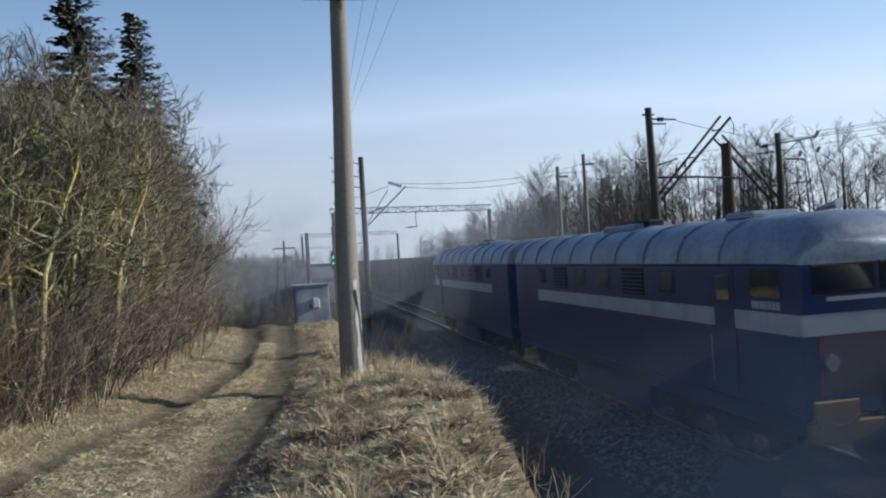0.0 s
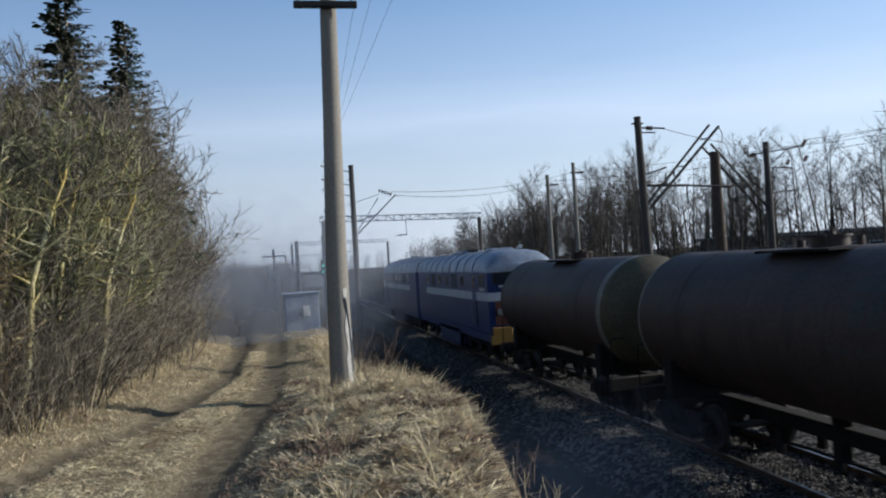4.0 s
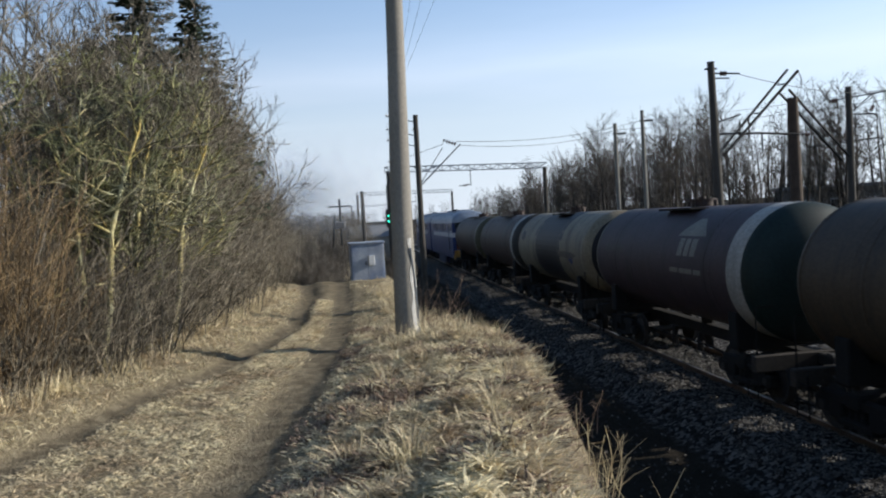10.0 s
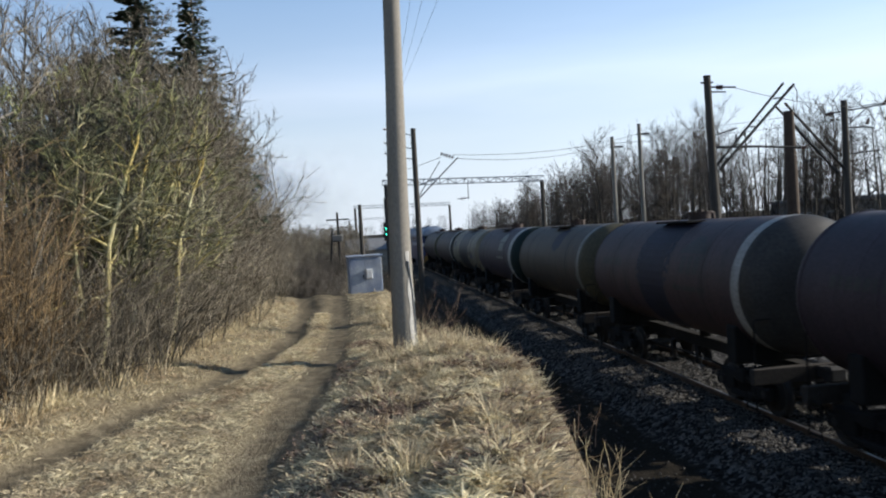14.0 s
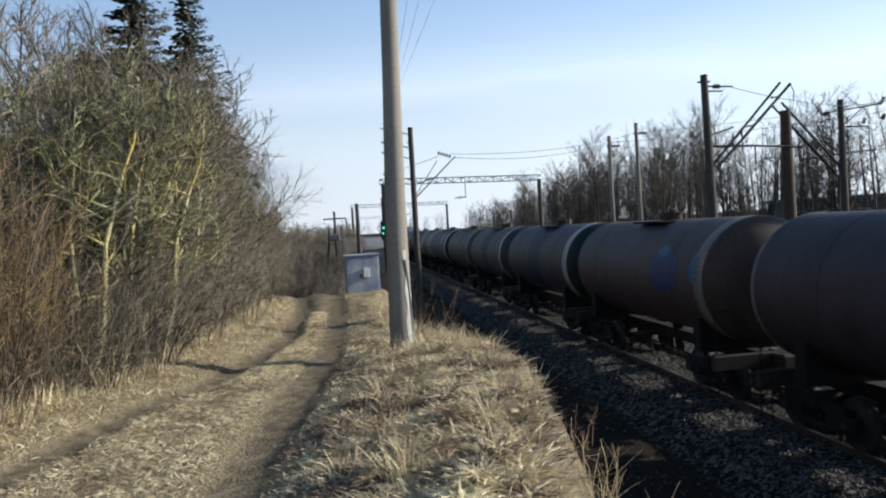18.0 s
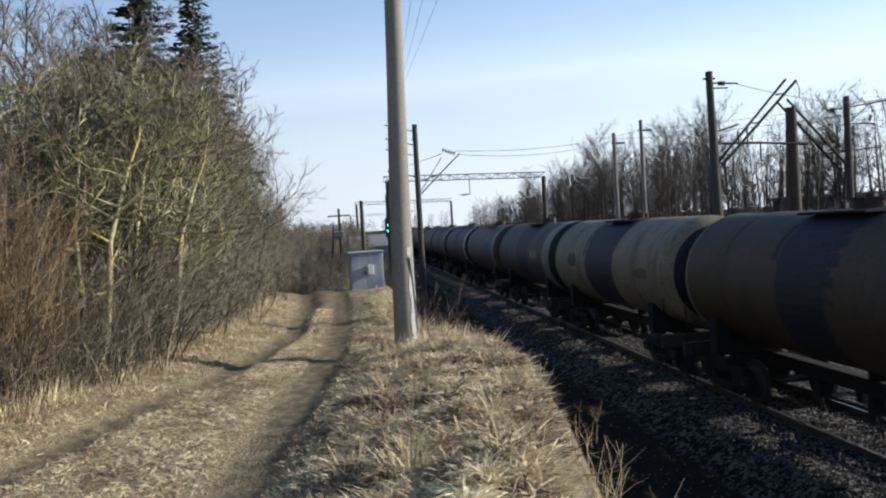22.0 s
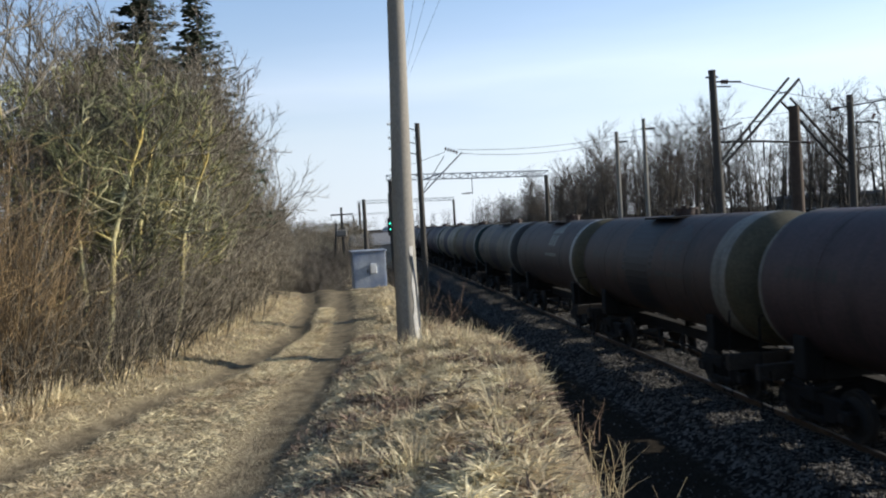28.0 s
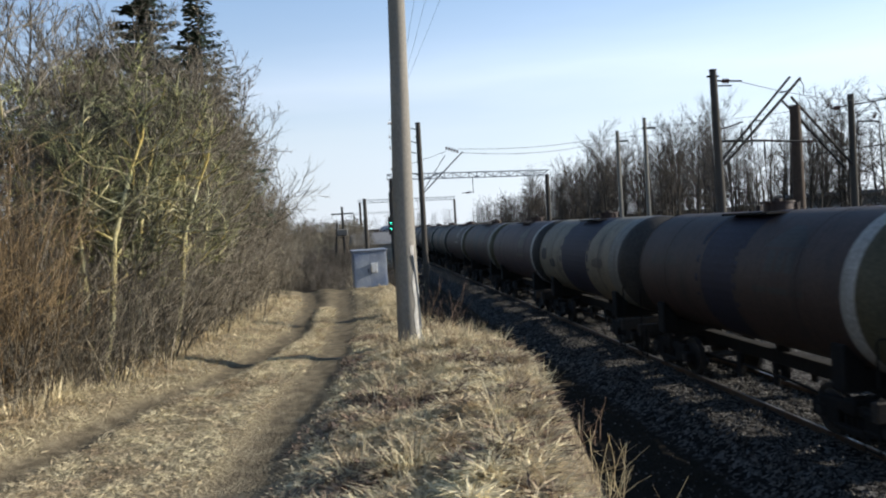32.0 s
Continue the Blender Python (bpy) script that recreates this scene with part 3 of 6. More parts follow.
    part("insulator", insulator(Mesh(), (0.05, 0, z4(8.9)), (-0.1, 0, z4(9.1)), 0.12, 2), PORCELAIN, m4)
    # telephone arms to the other side
    for h in (9.75, 9.05, 8.5, 7.4):
        arm = part("side_arm", Mesh().rod((0, 0, z4(h - 0.35)), (-1.2, 0, z4(h)), 0.025, n=5), STEEL_D, m4)
        part("insulator", insulator(Mesh(), (-1.2, 0, z4(h)), (-1.5, 0, z4(h + 0.05)), 0.09, 3), PORCELAIN, arm)
    for x, y, top in ((19.6, 55.0, 10.4), (21.7, 55.0, 11.25)):
        m = mast("line_pole", x, y, top, 0.17, "slim grey line pole with a short crossarm", r2=0.13, material=CONCRETE)
        gg = ground_z(x, y) - 0.15
        part("crossarm", Mesh().box(-0.2, 0.8, -0.06, 0.06, top - gg - 0.75, top - gg - 0.63), STEEL_D, m)
    # portal frames over the tracks
    for y, xl, xr, zl, zr, pl in ((60.0, 2.95, 15.5, 8.12, 7.8, 7.9), (112.0, 1.0, 14.9, 8.2, 7.95, 8.2), (190.0, 0.2, 15.0, 8.0, 8.0, 8.0)):
        g0 = thing("overhead_gantry", pose(0, y, 0), "steel lattice gantry spanning the railway on two posts", "gantry", "overhead gantries")
        part("beam", lattice(Mesh(), (xl - 0.1, 0, zl), (xr + 0.1, 0, zr), 0.42, 0.4, 20, 0.035), STEEL_L, g0, "grey lattice beam")
        for x, zz in ((xl + 0.15, zl), (xr - 0.05, zr)):
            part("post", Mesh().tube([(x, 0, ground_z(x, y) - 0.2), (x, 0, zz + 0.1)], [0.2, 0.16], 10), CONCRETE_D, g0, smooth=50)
        part("drop_hanger", Mesh().rod((9.5, 0, zl - 0.05), (9.5, 0, zl - 1.4), 0.03, n=5).rod((9.5, 0, zl - 1.3), (8.6, 0, zl - 1.35), 0.03, n=5), STEEL_D, g0)
        part("insulator", insulator(Mesh(), (8.9, 0, zl - 1.35), (9.3, 0, zl - 1.3), 0.1, 4), PORCELAIN, g0)
    # colour-light signal
    s = mast("signal_mast", 3.08, 62.5, 7.2, 0.12, "dark colour-light signal showing green", material=STEEL_D)
    gs = ground_z(3.08, 62.5) - 0.15
    head = part("signal_head", Mesh().box(-0.25, 0.25, -0.25, 0.05, 3.85 - gs, 5.3 - gs, 0.04), BLACK, s)
    part("lamp", Mesh().rod((0, -0.27, 4.35 - gs), (0, -0.25, 4.35 - gs), 0.1, n=14), GREEN_LAMP, head, "lit green lamp")
    part("lamp", Mesh().rod((0, -0.27, 4.8 - gs), (0, -0.25, 4.8 - gs), 0.1, n=14), GREEN_LAMP, head, "lit green lamp")
    mast("signal_mast", 1.15, 70.0, 7.1, 0.2, "short concrete mast on the bank")
    mast("signal_mast", 7.6, 120.0, 6.6, 0.14, "far slim mast beside the track")


make_masts()


def make_wires():
    """Contact and feeder wires, sagging between their supports."""
    runs = [
        ("catenary_wire", [(5.9, 40.0, 8.1), (19.7, 55.0, 10.0), (44.0, 41.0, 11.3)], 0.9),
        ("catenary_wire", [(5.7, 40.0, 8.3), (21.6, 55.0, 10.6), (44.0, 41.0, 12.0)], 0.8),
        ("catenary_wire", [(5.0, 40.0, 8.2), (3.2, 60.0, 8.9)], 0.1),
        ("line_wire", [(15.9, 30.0, 9.5), (27.6, 39.0, 9.7), (44.0, 41.0, 11.6)], 0.5),
        ("line_wire", [(18.8, 30.0, 6.9), (24.6, 39.0, 6.96), (26.95, 39.0, 7.15), (44.0, 41.0, 8.4)], 0.2),
        ("line_wire", [(29.4, 39.0, 10.1), (44.0, 41.0, 11.9)], 0.3),
        ("line_wire", [(2.1, 40.0, 9.75), (2.2, 14.0, 9.3), (2.4, -30.0, 9.4)], 0.15),
        ("line_wire", [(2.1, 40.0, 9.1), (1.81, 14.0, 9.29), (1.7, -30.0, 9.4)], 0.15),
        ("line_wire", [(2.1, 40.0, 8.55), (1.53, 14.0, 9.29), (1.1, -30.0, 9.4)], 0.15),
    ]
    for name, pts, sag in runs:
        line, rad = [], []
        for a, b in zip(pts, pts[1:]):
            a, b = Vector(a), Vector(b)
            for i in range(13):
                t = i / 12
                p = a.lerp(b, t)
                p.z -= sag * 4 * t * (1 - t) * (b - a).length / 40
                line.append(p)
                rad.append(0.0035 if pts[0][0] < 3 else 0.014)
        ob = new(name, Mesh().tube([p for i, p in enumerate(line) if i == 0 or (p - line[i - 1]).length > 1e-4], [rad[0]] * len(line), 5).data(name, STEEL_D))
        tagged(ob, "thin dark overhead wire strung between masts", "wire", "overhead wires")


make_wires()


def make_relay_box():
    """The blue cabinet beside the dirt track."""
    z = 2.42
    b = thing("relay_cabinet", pose(0.46, 26.6, z - 0.05, 0, 0, 4), "faded blue steel relay cabinet beside a dirt track", "cabinet")
    part("body", Mesh().box(-0.56, 0.56, -0.4, 0.5, 0.05, 1.34, 0.015), BOX_BLUE, b)
    part("roof", Mesh().box(-0.6, 0.6, -0.45, 0.55, 1.33, 1.385, 0.01), BOX_BLUE, b)
    part("plinth", Mesh().box(-0.5, 0.5, -0.36, 0.46, -0.2, 0.06), CONCRETE, b)
    part("meter_box", Mesh().box(0.02, 0.22, -0.5, -0.412, 0.6, 0.92, 0.01), PAPER, b, "small white meter box")
    door = part("door", Mesh().box(-0.5, -0.03, -0.412, -0.401, 0.12, 1.27, 0.004), BOX_BLUE, b)
    part("handle", Mesh().box(-0.09, -0.06, -0.44, -0.41, 0.6, 0.74, 0.004), STEEL_D, door)
    door = part("door", Mesh().box(-0.01, 0.5, -0.412, -0.401, 0.12, 1.27, 0.004), BOX_BLUE, b)


make_relay_box()


# ---- the train ----
PITCH = 11.62
RIM, DISH, RAD, AXIS = 4.72, 0.58, 1.5, 2.8


def paint(name, c, rough=0.55, stains=0.6, tint=None):
    return mat(name, c, rough + 0.06, vary=0.3, scale=0.7, fine=16, stains=stains, tint=tint, bump=0.03, spec=0.26)


PAINTS = {
    "black": paint("black tank paint", (0.06, 0.039, 0.032)),
    "olive": paint("dark olive tank paint", (0.066, 0.047, 0.029)),
    "navy": paint("navy tank paint", (0.052, 0.036, 0.043)),
    "violet": paint("dull violet tank paint", (0.072, 0.046, 0.045)),
    "cream": paint("dirty cream tank paint", (0.22, 0.185, 0.125), stains=0.6, tint=(0.15, 0.125, 0.088)),
    "grey": paint("brown-grey tank paint", (0.10, 0.083, 0.062), stains=0.5),
    "white": paint("dirty white band", (0.36, 0.345, 0.31), stains=0.25),
    "wornband": paint("worn cream band", (0.20, 0.19, 0.16), stains=0.5),
    "faint": paint("faint worn lettering", (0.052, 0.047, 0.042), stains=0.9),
    "teal": paint("dark teal end paint", (0.010, 0.022, 0.019), stains=0.3),
    "greyend": paint("dark grey end paint", (0.05, 0.046, 0.041), stains=0.4),
    "oliveend": paint("olive end paint", (0.085, 0.075, 0.045), stains=0.4),
    "tar": paint("tarry spill", (0.012, 0.011, 0.014), 0.5, stains=0.0),
    "blue": paint("blue graffiti", (0.022, 0.038, 0.12), stains=0.2),
    "skyblue": paint("light blue graffiti", (0.05, 0.12, 0.22), stains=0.3),
    "frame": paint("grimy frame paint", (0.012, 0.011, 0.010), 0.8),
    "beam": paint("rusty end beam", (0.045, 0.037, 0.03), 0.8, stains=0.4),
    "bluespill": paint("bluish spill", (0.022, 0.02, 0.036), 0.6, stains=0.4),
}


def arc_patch(y0, y1, a0, a1, r, n=8):
    """A blotch on the tank's side between two heights given as angles (degrees, 180 = the side, 90 = the top), with a ragged edge."""
    rnd = random.Random(int(1000 * y0) + int(a0))
    vs, fs = [], []
    for i in range(n + 1):
        for j in range(n + 1):
            u, v = 2 * i / n - 1, 2 * j / n - 1
            p, q = u * math.sqrt(1 - v * v * 0.42), v * math.sqrt(1 - u * u * 0.42)
            if i in (0, n) or j in (0, n):
                k = rnd.uniform(0.86, 1.06)
                p, q = p * k, q * k
            t = radians(a0 + (a1 - a0) * (p + 1) / 2)
            vs.append(Vector((r * math.cos(t), y0 + (y1 - y0) * (q + 1) / 2, AXIS + r * math.sin(t))))
    for i in range(n):
        for j in range(n):
            k = i * (n + 1) + j
            fs.append((k, k + 1, k + n + 2, k + n + 1))
    m = Mesh()
    m.add(vs, fs)
    return m


def wheel_set():
    m = Mesh()
    for s in (-1, 1):
        prof = [(0.0, 0.06), (0.0, 0.30), (0.03, 0.36), (0.0, 0.44), (0.0, 0.475), (0.10, 0.478), (0.105, 0.50), (0.13, 0.50), (0.13, 0.44), (0.10, 0.36), (0.12, 0.06)]
        vs, fs = [], []
        n = 24
        for d, r in prof:
            for j in range(n):
                t = 2 * math.pi * j / n
                vs.append(Vector((s * (0.85 - d), r * math.cos(t), r * math.sin(t))))
        for i in range(len(prof) - 1):
            for j in range(n):
                fs.append((i * n + j, i * n + (j + 1) % n, (i + 1) * n + (j + 1) % n, (i + 1) * n + j))
        m.add(vs, fs)
        m.rod((s * 0.8, 0, 0), (s * 1.12, 0, 0), 0.09, n=10)
        for k in range(3):
            t = k * 2 * math.pi / 3
            m.rod((s * 0.852, 0.2 * math.cos(t), 0.2 * math.sin(t)), (s * 0.86, 0.2 * math.cos(t), 0.2 * math.sin(t)), 0.04, n=6)
    m.rod((-0.85, 0, 0), (0.85, 0, 0), 0.085, n=10)
    return m.data("wheelset", STEEL_D, 35)


WHEELS = wheel_set()
BOGIE_SIDE = (Mesh().box(-0.09, 0.09, -1.15, -0.7, 0.36, 0.62, 0.03).box(-0.09, 0.09, 0.7, 1.15, 0.36, 0.62, 0.03)
              .box(-0.08, 0.08, -0.95, 0.95, 0.6, 0.78, 0.03).box(-0.08, 0.08, -0.75, -0.35, 0.3, 0.66, 0.03).box(-0.08, 0.08, 0.35, 0.75, 0.3, 0.66, 0.03)
              .box(-0.09, 0.09, -0.5, 0.5, 0.22, 0.36, 0.03)).data("side_frame", PAINTS["frame"])
SPRING = Mesh().tube([(0, 0, 0.365 + 0.025 * k) for k in range(11)], [0.075 if k % 2 else 0.05 for k in range(11)], 8).data("spring", PAINTS["frame"])
BOLSTER = Mesh().box(-1.15, 1.15, -0.22, 0.22, 0.58, 0.86, 0.04).data("bolster", PAINTS["frame"])
ENDBEAM = Mesh().box(-1.5, 1.5, -0.09, 0.09, 0.86, 1.2, 0.02).data("end_beam", PAINTS["beam"])
SILL = Mesh().box(-0.16, 0.16, -5.2, 5.2, 0.82, 1.12, 0.02).data("centre_sill", PAINTS["frame"])
COUPLER = Mesh().box(-0.12, 0.12, 0, 0.45, 0.95, 1.17, 0.03).box(-0.2, 0.2, 0.38, 0.66, 0.9, 1.22, 0.05).data("coupler", STEEL_D)
SADDLE = Mesh().box(-1.25, 1.25, -0.16, 0.16, 1.1, 1.5, 0.02).box(-1.3, -0.9, -0.2, 0.2, 1.12, 1.95, 0.03).box(0.9, 1.3, -0.2, 0.2, 1.12, 1.95, 0.03).data("saddle", PAINTS["frame"])
STEPS = []
for sx in (-1, 1):
    st = Mesh()
    for dz in (0.35, 0.65, 0.95):
        st.rod((sx * 1.42, -0.2, dz), (sx * 1.42, 0.2, dz), 0.018, n=5)
    for dy in (-0.2, 0.2):
        st.rod((sx * 1.42, dy, 0.3), (sx * 1.42, dy, 1.15), 0.018, n=5)
    STEPS.append(st.data("step_ladder", PAINTS["frame"]))
RIGGING = [Mesh().tube([(sx * 0.55, -3.0, 0.6), (sx * 0.5, -1.2, 0.68), (sx * 0.42, 0.4, 0.66), (sx * 0.5, 3.0, 0.6)], [0.035] * 4, 6).box(sx * 0.45 - 0.04, sx * 0.45 + 0.04, -0.5, -0.3, 0.45, 0.95, 0.01).box(sx * 0.45 - 0.05, sx * 0.45 + 0.05, 1.1, 1.3, 0.4, 0.9, 0.01).data("brake_rod", PAINTS["frame"]) for sx in (-1, 1)]
OUTLET = Mesh().rod((0, 0, AXIS - RAD + 0.05), (0, 0, 0.7), 0.2, 0.14, n=14).rod((0, 0, 0.7), (0, 0, 0.45), 0.11, n=12).data("outlet_valve", PAINTS["frame"], 40)
CYL = Mesh().lathe_y([(-0.5, 0.0), (-0.48, 0.16), (-0.4, 0.2), (0.4, 0.2), (0.48, 0.16), (0.5, 0.0)], 0.75, 0.72, 14).data("air_reservoir", PAINTS["frame"], 40)
HATCH = Mesh()
HATCH.rod((0, 0, AXIS + RAD - 0.06), (0, 0, AXIS + RAD + 0.16), 0.32, n=18).rod((0, 0, AXIS + RAD + 0.16), (0, 0, AXIS + RAD + 0.2), 0.36, n=18).rod((0, 0, AXIS + RAD + 0.2), (0, 0, AXIS + RAD + 0.26), 0.1, n=8)
HATCH = HATCH.data("hatch", PAINTS["black"], 40)
LADDERS = []
for sx in (-1, 1):
    ld = Mesh()
    for dy in (-0.22, 0.22):
        pts = [(sx * (RAD + 0.13) * math.cos(radians(a)), dy, AXIS + (RAD + 0.13) * math.sin(radians(a))) for a in (-45, -25, 0, 25, 45, 62)]
        ld.tube(pts, [0.02] * 6, 5)
    for a in range(-40, 62, 11):
        p = (sx * (RAD + 0.13) * math.cos(radians(a)), AXIS + (RAD + 0.13) * math.sin(radians(a)))
        ld.rod((p[0], -0.22, p[1]), (p[0], 0.22, p[1]), 0.014, n=4)
    LADDERS.append(ld.data("ladder", PAINTS["frame"]))
TOP = AXIS + RAD
WALK = [Mesh().box(sx * 0.62 - 0.2, sx * 0.62 + 0.2, -1.0, 1.0, TOP - 0.06, TOP - 0.02).data("walkway_board", PAINTS["frame"]) for sx in (-1, 1)]
WALK += [Mesh().rod((-0.84, dy, TOP - 0.05), (0.84, dy, TOP - 0.05), 0.025, n=5).data("walkway_bearer", PAINTS["frame"]) for dy in (-1.0, -0.35, 0.35, 1.0)]
VALVES = [Mesh().rod((0, -0.75, TOP - 0.05), (0, -0.75, TOP + 0.16), 0.06, n=8).data("valve", PAINTS["black"], 40),
          Mesh().rod((0, 0.8, TOP - 0.05), (0, 0.8, TOP + 0.13), 0.08, n=8).data("valve", PAINTS["black"], 40)]
GUARD = Mesh().tube([(-0.4, -0.4, TOP - 0.1), (-0.4, -0.4, TOP + 0.2), (-0.4, 0.45, TOP + 0.2), (-0.4, 0.45, TOP - 0.1)], [0.015] * 4, 5).data("guard_rail", PAINTS["black"])
SHELL = Mesh().lathe_y([(-RIM, RAD), (-3.2, RAD), (-1.6, RAD), (0, RAD), (1.6, RAD), (3.2, RAD), (RIM, RAD)], 0, AXIS, 56)
DISHP = [(RIM + DISH * math.sin(a), RAD * math.cos(a) ** 0.75) for a in [radians(v) for v in (0, 10, 20, 29, 38, 50, 62, 74, 89.9)]]
HOOPS = [Mesh().lathe_y([(y - 0.02, RAD + 0.001), (y - 0.012, RAD + 0.004), (y + 0.012, RAD + 0.004), (y + 0.02, RAD + 0.001)], 0, AXIS, 56) for y in (-3.3, -1.7, 1.7, 3.3)]
SHELLS, ENDS = {}, {}
STRAP = [Mesh().lathe_y([(y - 0.03, RAD + 0.003), (y - 0.02, RAD + 0.008), (y + 0.02, RAD + 0.008), (y + 0.03, RAD + 0.003)], 0, AXIS, 40, radians(-20), radians(200)) for y in (-3.0, 3.0)]
HANDRAILS = [Mesh().tube([(-1.4, y, 1.2), (-1.4, y, 2.15), (-1.35, y, 2.2), (1.35, y, 2.2), (1.4, y, 2.15), (1.4, y, 1.2)], [0.018] * 6, 5).data("handrail", PAINTS["frame"]) for y in (-5.1, 5.1)]
WHEELSETS = []


def bar_run(shell, y0, z0, widths, h, gap, r, paint_name, name="painted_bar"):
    """Upright bars that stand in for a line of lettering on the tank's near side, from y0 backwards."""
    y = y0
    for w in widths:
        a = math.asin((z0 - AXIS) / RAD)
        b = math.asin(min(0.99, (z0 + h - AXIS) / RAD))
        part(name, Mesh().lathe_y([(y, r), (y - w, r)], 0, AXIS, 3, math.pi - b, math.pi - a), PAINTS[paint_name], shell)
        y -= w + gap


def tank_car(k, body, band, end, front_end=None, bandw=0.3, middle=None, logo=None, number=True, patch=None, lab="", half=RIM, wrap=False):
    car = thing("tank_car", pose(TRACK_X, 0, 0), lab, "tank wagon", "tank wagons of the train")
    if body not in SHELLS:
        SHELLS[body] = SHELL.data("tank_shell", PAINTS[body], 40)
    shell = part("tank_shell", SHELLS[body], None, car)
    shell.scale.y = half / RIM
    for y, hoop in zip((-3.3, -1.7, 1.7, 3.3), HOOPS):
        part("weld_seam", hoop, PAINTS[body], shell)
    for s, col in ((1, front_end or body), (-1, end)):
        if (s, col, wrap) not in ENDS:
            ENDS[s, col, wrap] = Mesh().lathe_y([(s * y, r) for y, r in DISHP[4 if wrap else 0:]], 0, AXIS, 56).data("tank_end", PAINTS[col], 60)
        o = part("tank_end", ENDS[s, col, wrap], None, car, col.replace("end", "") + " painted dished end" if s < 0 else "")
        o.location.y = s * (half - RIM)
        if wrap:
            # the shell's paint runs on over the rounded shoulder
            o = part("tank_shoulder", Mesh().lathe_y([(s * y, r) for y, r in DISHP[:5]], 0, AXIS, 56).data("tank_shoulder", PAINTS[body], 60), None, car)
            o.location.y = s * (half - RIM)
    if band:
        w = bandw
        part("painted_band", Mesh().lathe_y([(-RIM - 0.02, RAD + 0.002), (-RIM, RAD + 0.006), (-RIM + w, RAD + 0.006), (-RIM + w, RAD)], 0, AXIS, 56), PAINTS[band], shell, band + " band round the shell")
    part("rim_weld", Mesh().lathe_y([(RIM - 0.04, RAD + 0.003), (RIM, RAD + 0.016), (RIM + 0.05, RAD + 0.006)], 0, AXIS, 56), PAINTS["wornband" if k in (2, 4, 9, 11, 13, 15) else body], shell)
    if middle:
        y0, y1, col = middle
        part("spill_stain", Mesh().lathe_y([(y0, RAD + 0.004), (y0 * 0.5 + y1 * 0.5, RAD + 0.005), (y1, RAD + 0.004)], 0, AXIS, 40, radians(-60), radians(240)), PAINTS[col], shell, "dark spill running down from the hatch")
        rnd = random.Random(k)
        for i in range(9):
            y = rnd.uniform(y1 - 0.1, y1 + 0.25) if i % 2 else rnd.uniform(y0 - 0.25, y0 + 0.1)
            part("spill_drip", Mesh().lathe_y([(y - 0.08, RAD + 0.006 + 0.0004 * i), (y + 0.08, RAD + 0.006 + 0.0004 * i)], 0, AXIS, 6, radians(95), radians(rnd.uniform(120, 200))), PAINTS[col], shell)
    if logo:
        yl, zl, col, kind = logo
        if kind == "hat":
            # an angular roof shape above three blocks
            lg = Mesh()
            lo, hi = math.asin((zl + 0.6 - AXIS) / RAD), math.asin(min(0.99, (zl + 1.0 - AXIS) / RAD))
            vs = []
            for i in range(6):
                t = lo + (hi - lo) * i / 5
                wd = 0.62 * (1 - i / 5) + 0.16
                for sgn in (1, -1):
                    vs.append(Vector(((RAD + 0.004) * math.cos(math.pi - t), yl + sgn * wd, AXIS + (RAD + 0.004) * math.sin(math.pi - t))))
            lg.add(vs, [(2 * i, 2 * i + 1, 2 * i + 3, 2 * i + 2) for i in range(5)])
            part("painted_emblem", lg, PAINTS[col], shell, "worn angular emblem")
            bar_run(shell, yl + 0.52, zl + 0.12, (0.28, 0.24, 0.28), 0.42, 0.1, RAD + 0.004, col)
            bar_run(shell, yl + 0.9, zl - 0.3, (0.5, 0.7, 0.4), 0.12, 0.08, RAD + 0.004, col)
        else:
            bar_run(shell, yl + 0.2, zl, (0.22, 0.2, 0.24, 0.24), 0.36, 0.1, RAD + 0.004, col)
    if number:
        zn = 3.05
        bar_run(shell, 3.9, zn, (0.15, 0.1, 0.15, 0.15, 0.15, 0.15, 0.15, 0.15), 0.22, 0.06, RAD + 0.004, "faint" if body != "cream" else "black", "number_bar")
    if patch:
        for y0, y1, a0, a1, col in patch:
            part("paint_patch", arc_patch(y0, y1, a0, a1, RAD + 0.005), PAINTS[col], shell)
    part("hatch", HATCH, None, car)
    part("ladder", LADDERS[1], None, car)
    for i, wk in enumerate(WALK):
        part("walkway_board" if i < 2 else "walkway_bearer", wk, None, car)
    for va in VALVES:
        part("valve", va, None, car)
    part("guard_rail", GUARD, None, car)
    fr = part("centre_sill", SILL, None, car)
    for y in (-5.1, 5.1):
        o = part("end_beam", ENDBEAM, None, fr)
        o.location = (0, y, 0)
        c = part("coupler", COUPLER, None, fr)
        c.location = (0, y, 0)
        c.rotation_euler[2] = 0 if y > 0 else math.pi
    for hr in HANDRAILS:
        part("handrail", hr, None, car)
    for st in STRAP:
        part("hold_down_strap", st, PAINTS[body], car)
    for y in (-3.9, 3.9):
        o = part("saddle", SADDLE, None, car)
        o.location = (0, y, 0)
        for st in STEPS:
            o = part("step_ladder", st, None, car)
            o.location = (0, y * 1.26, 0)
    part("air_reservoir", CYL, None, car)
    for rg in RIGGING:
        part("brake_rod", rg, None, fr)
    part("outlet_valve", OUTLET, None, shell)
    for y in (-3.9, 3.9):
        bo = part("bogie", BOLSTER, None, car)
        bo.location = (0, y, 0.1)
        for sx in (-1.02, 1.02):
            o = part("side_frame", BOGIE_SIDE, None, bo)
            o.location = (sx, 0, 0)
            for dy in (-0.17, 0.0, 0.17):
                o = part("spring", SPRING, None, bo)
                o.location = (sx, dy, 0)
        for dy in (-0.925, 0.925):
            o = part("wheelset", WHEELS, None, bo)
            o.location = (0, dy, 0.475)
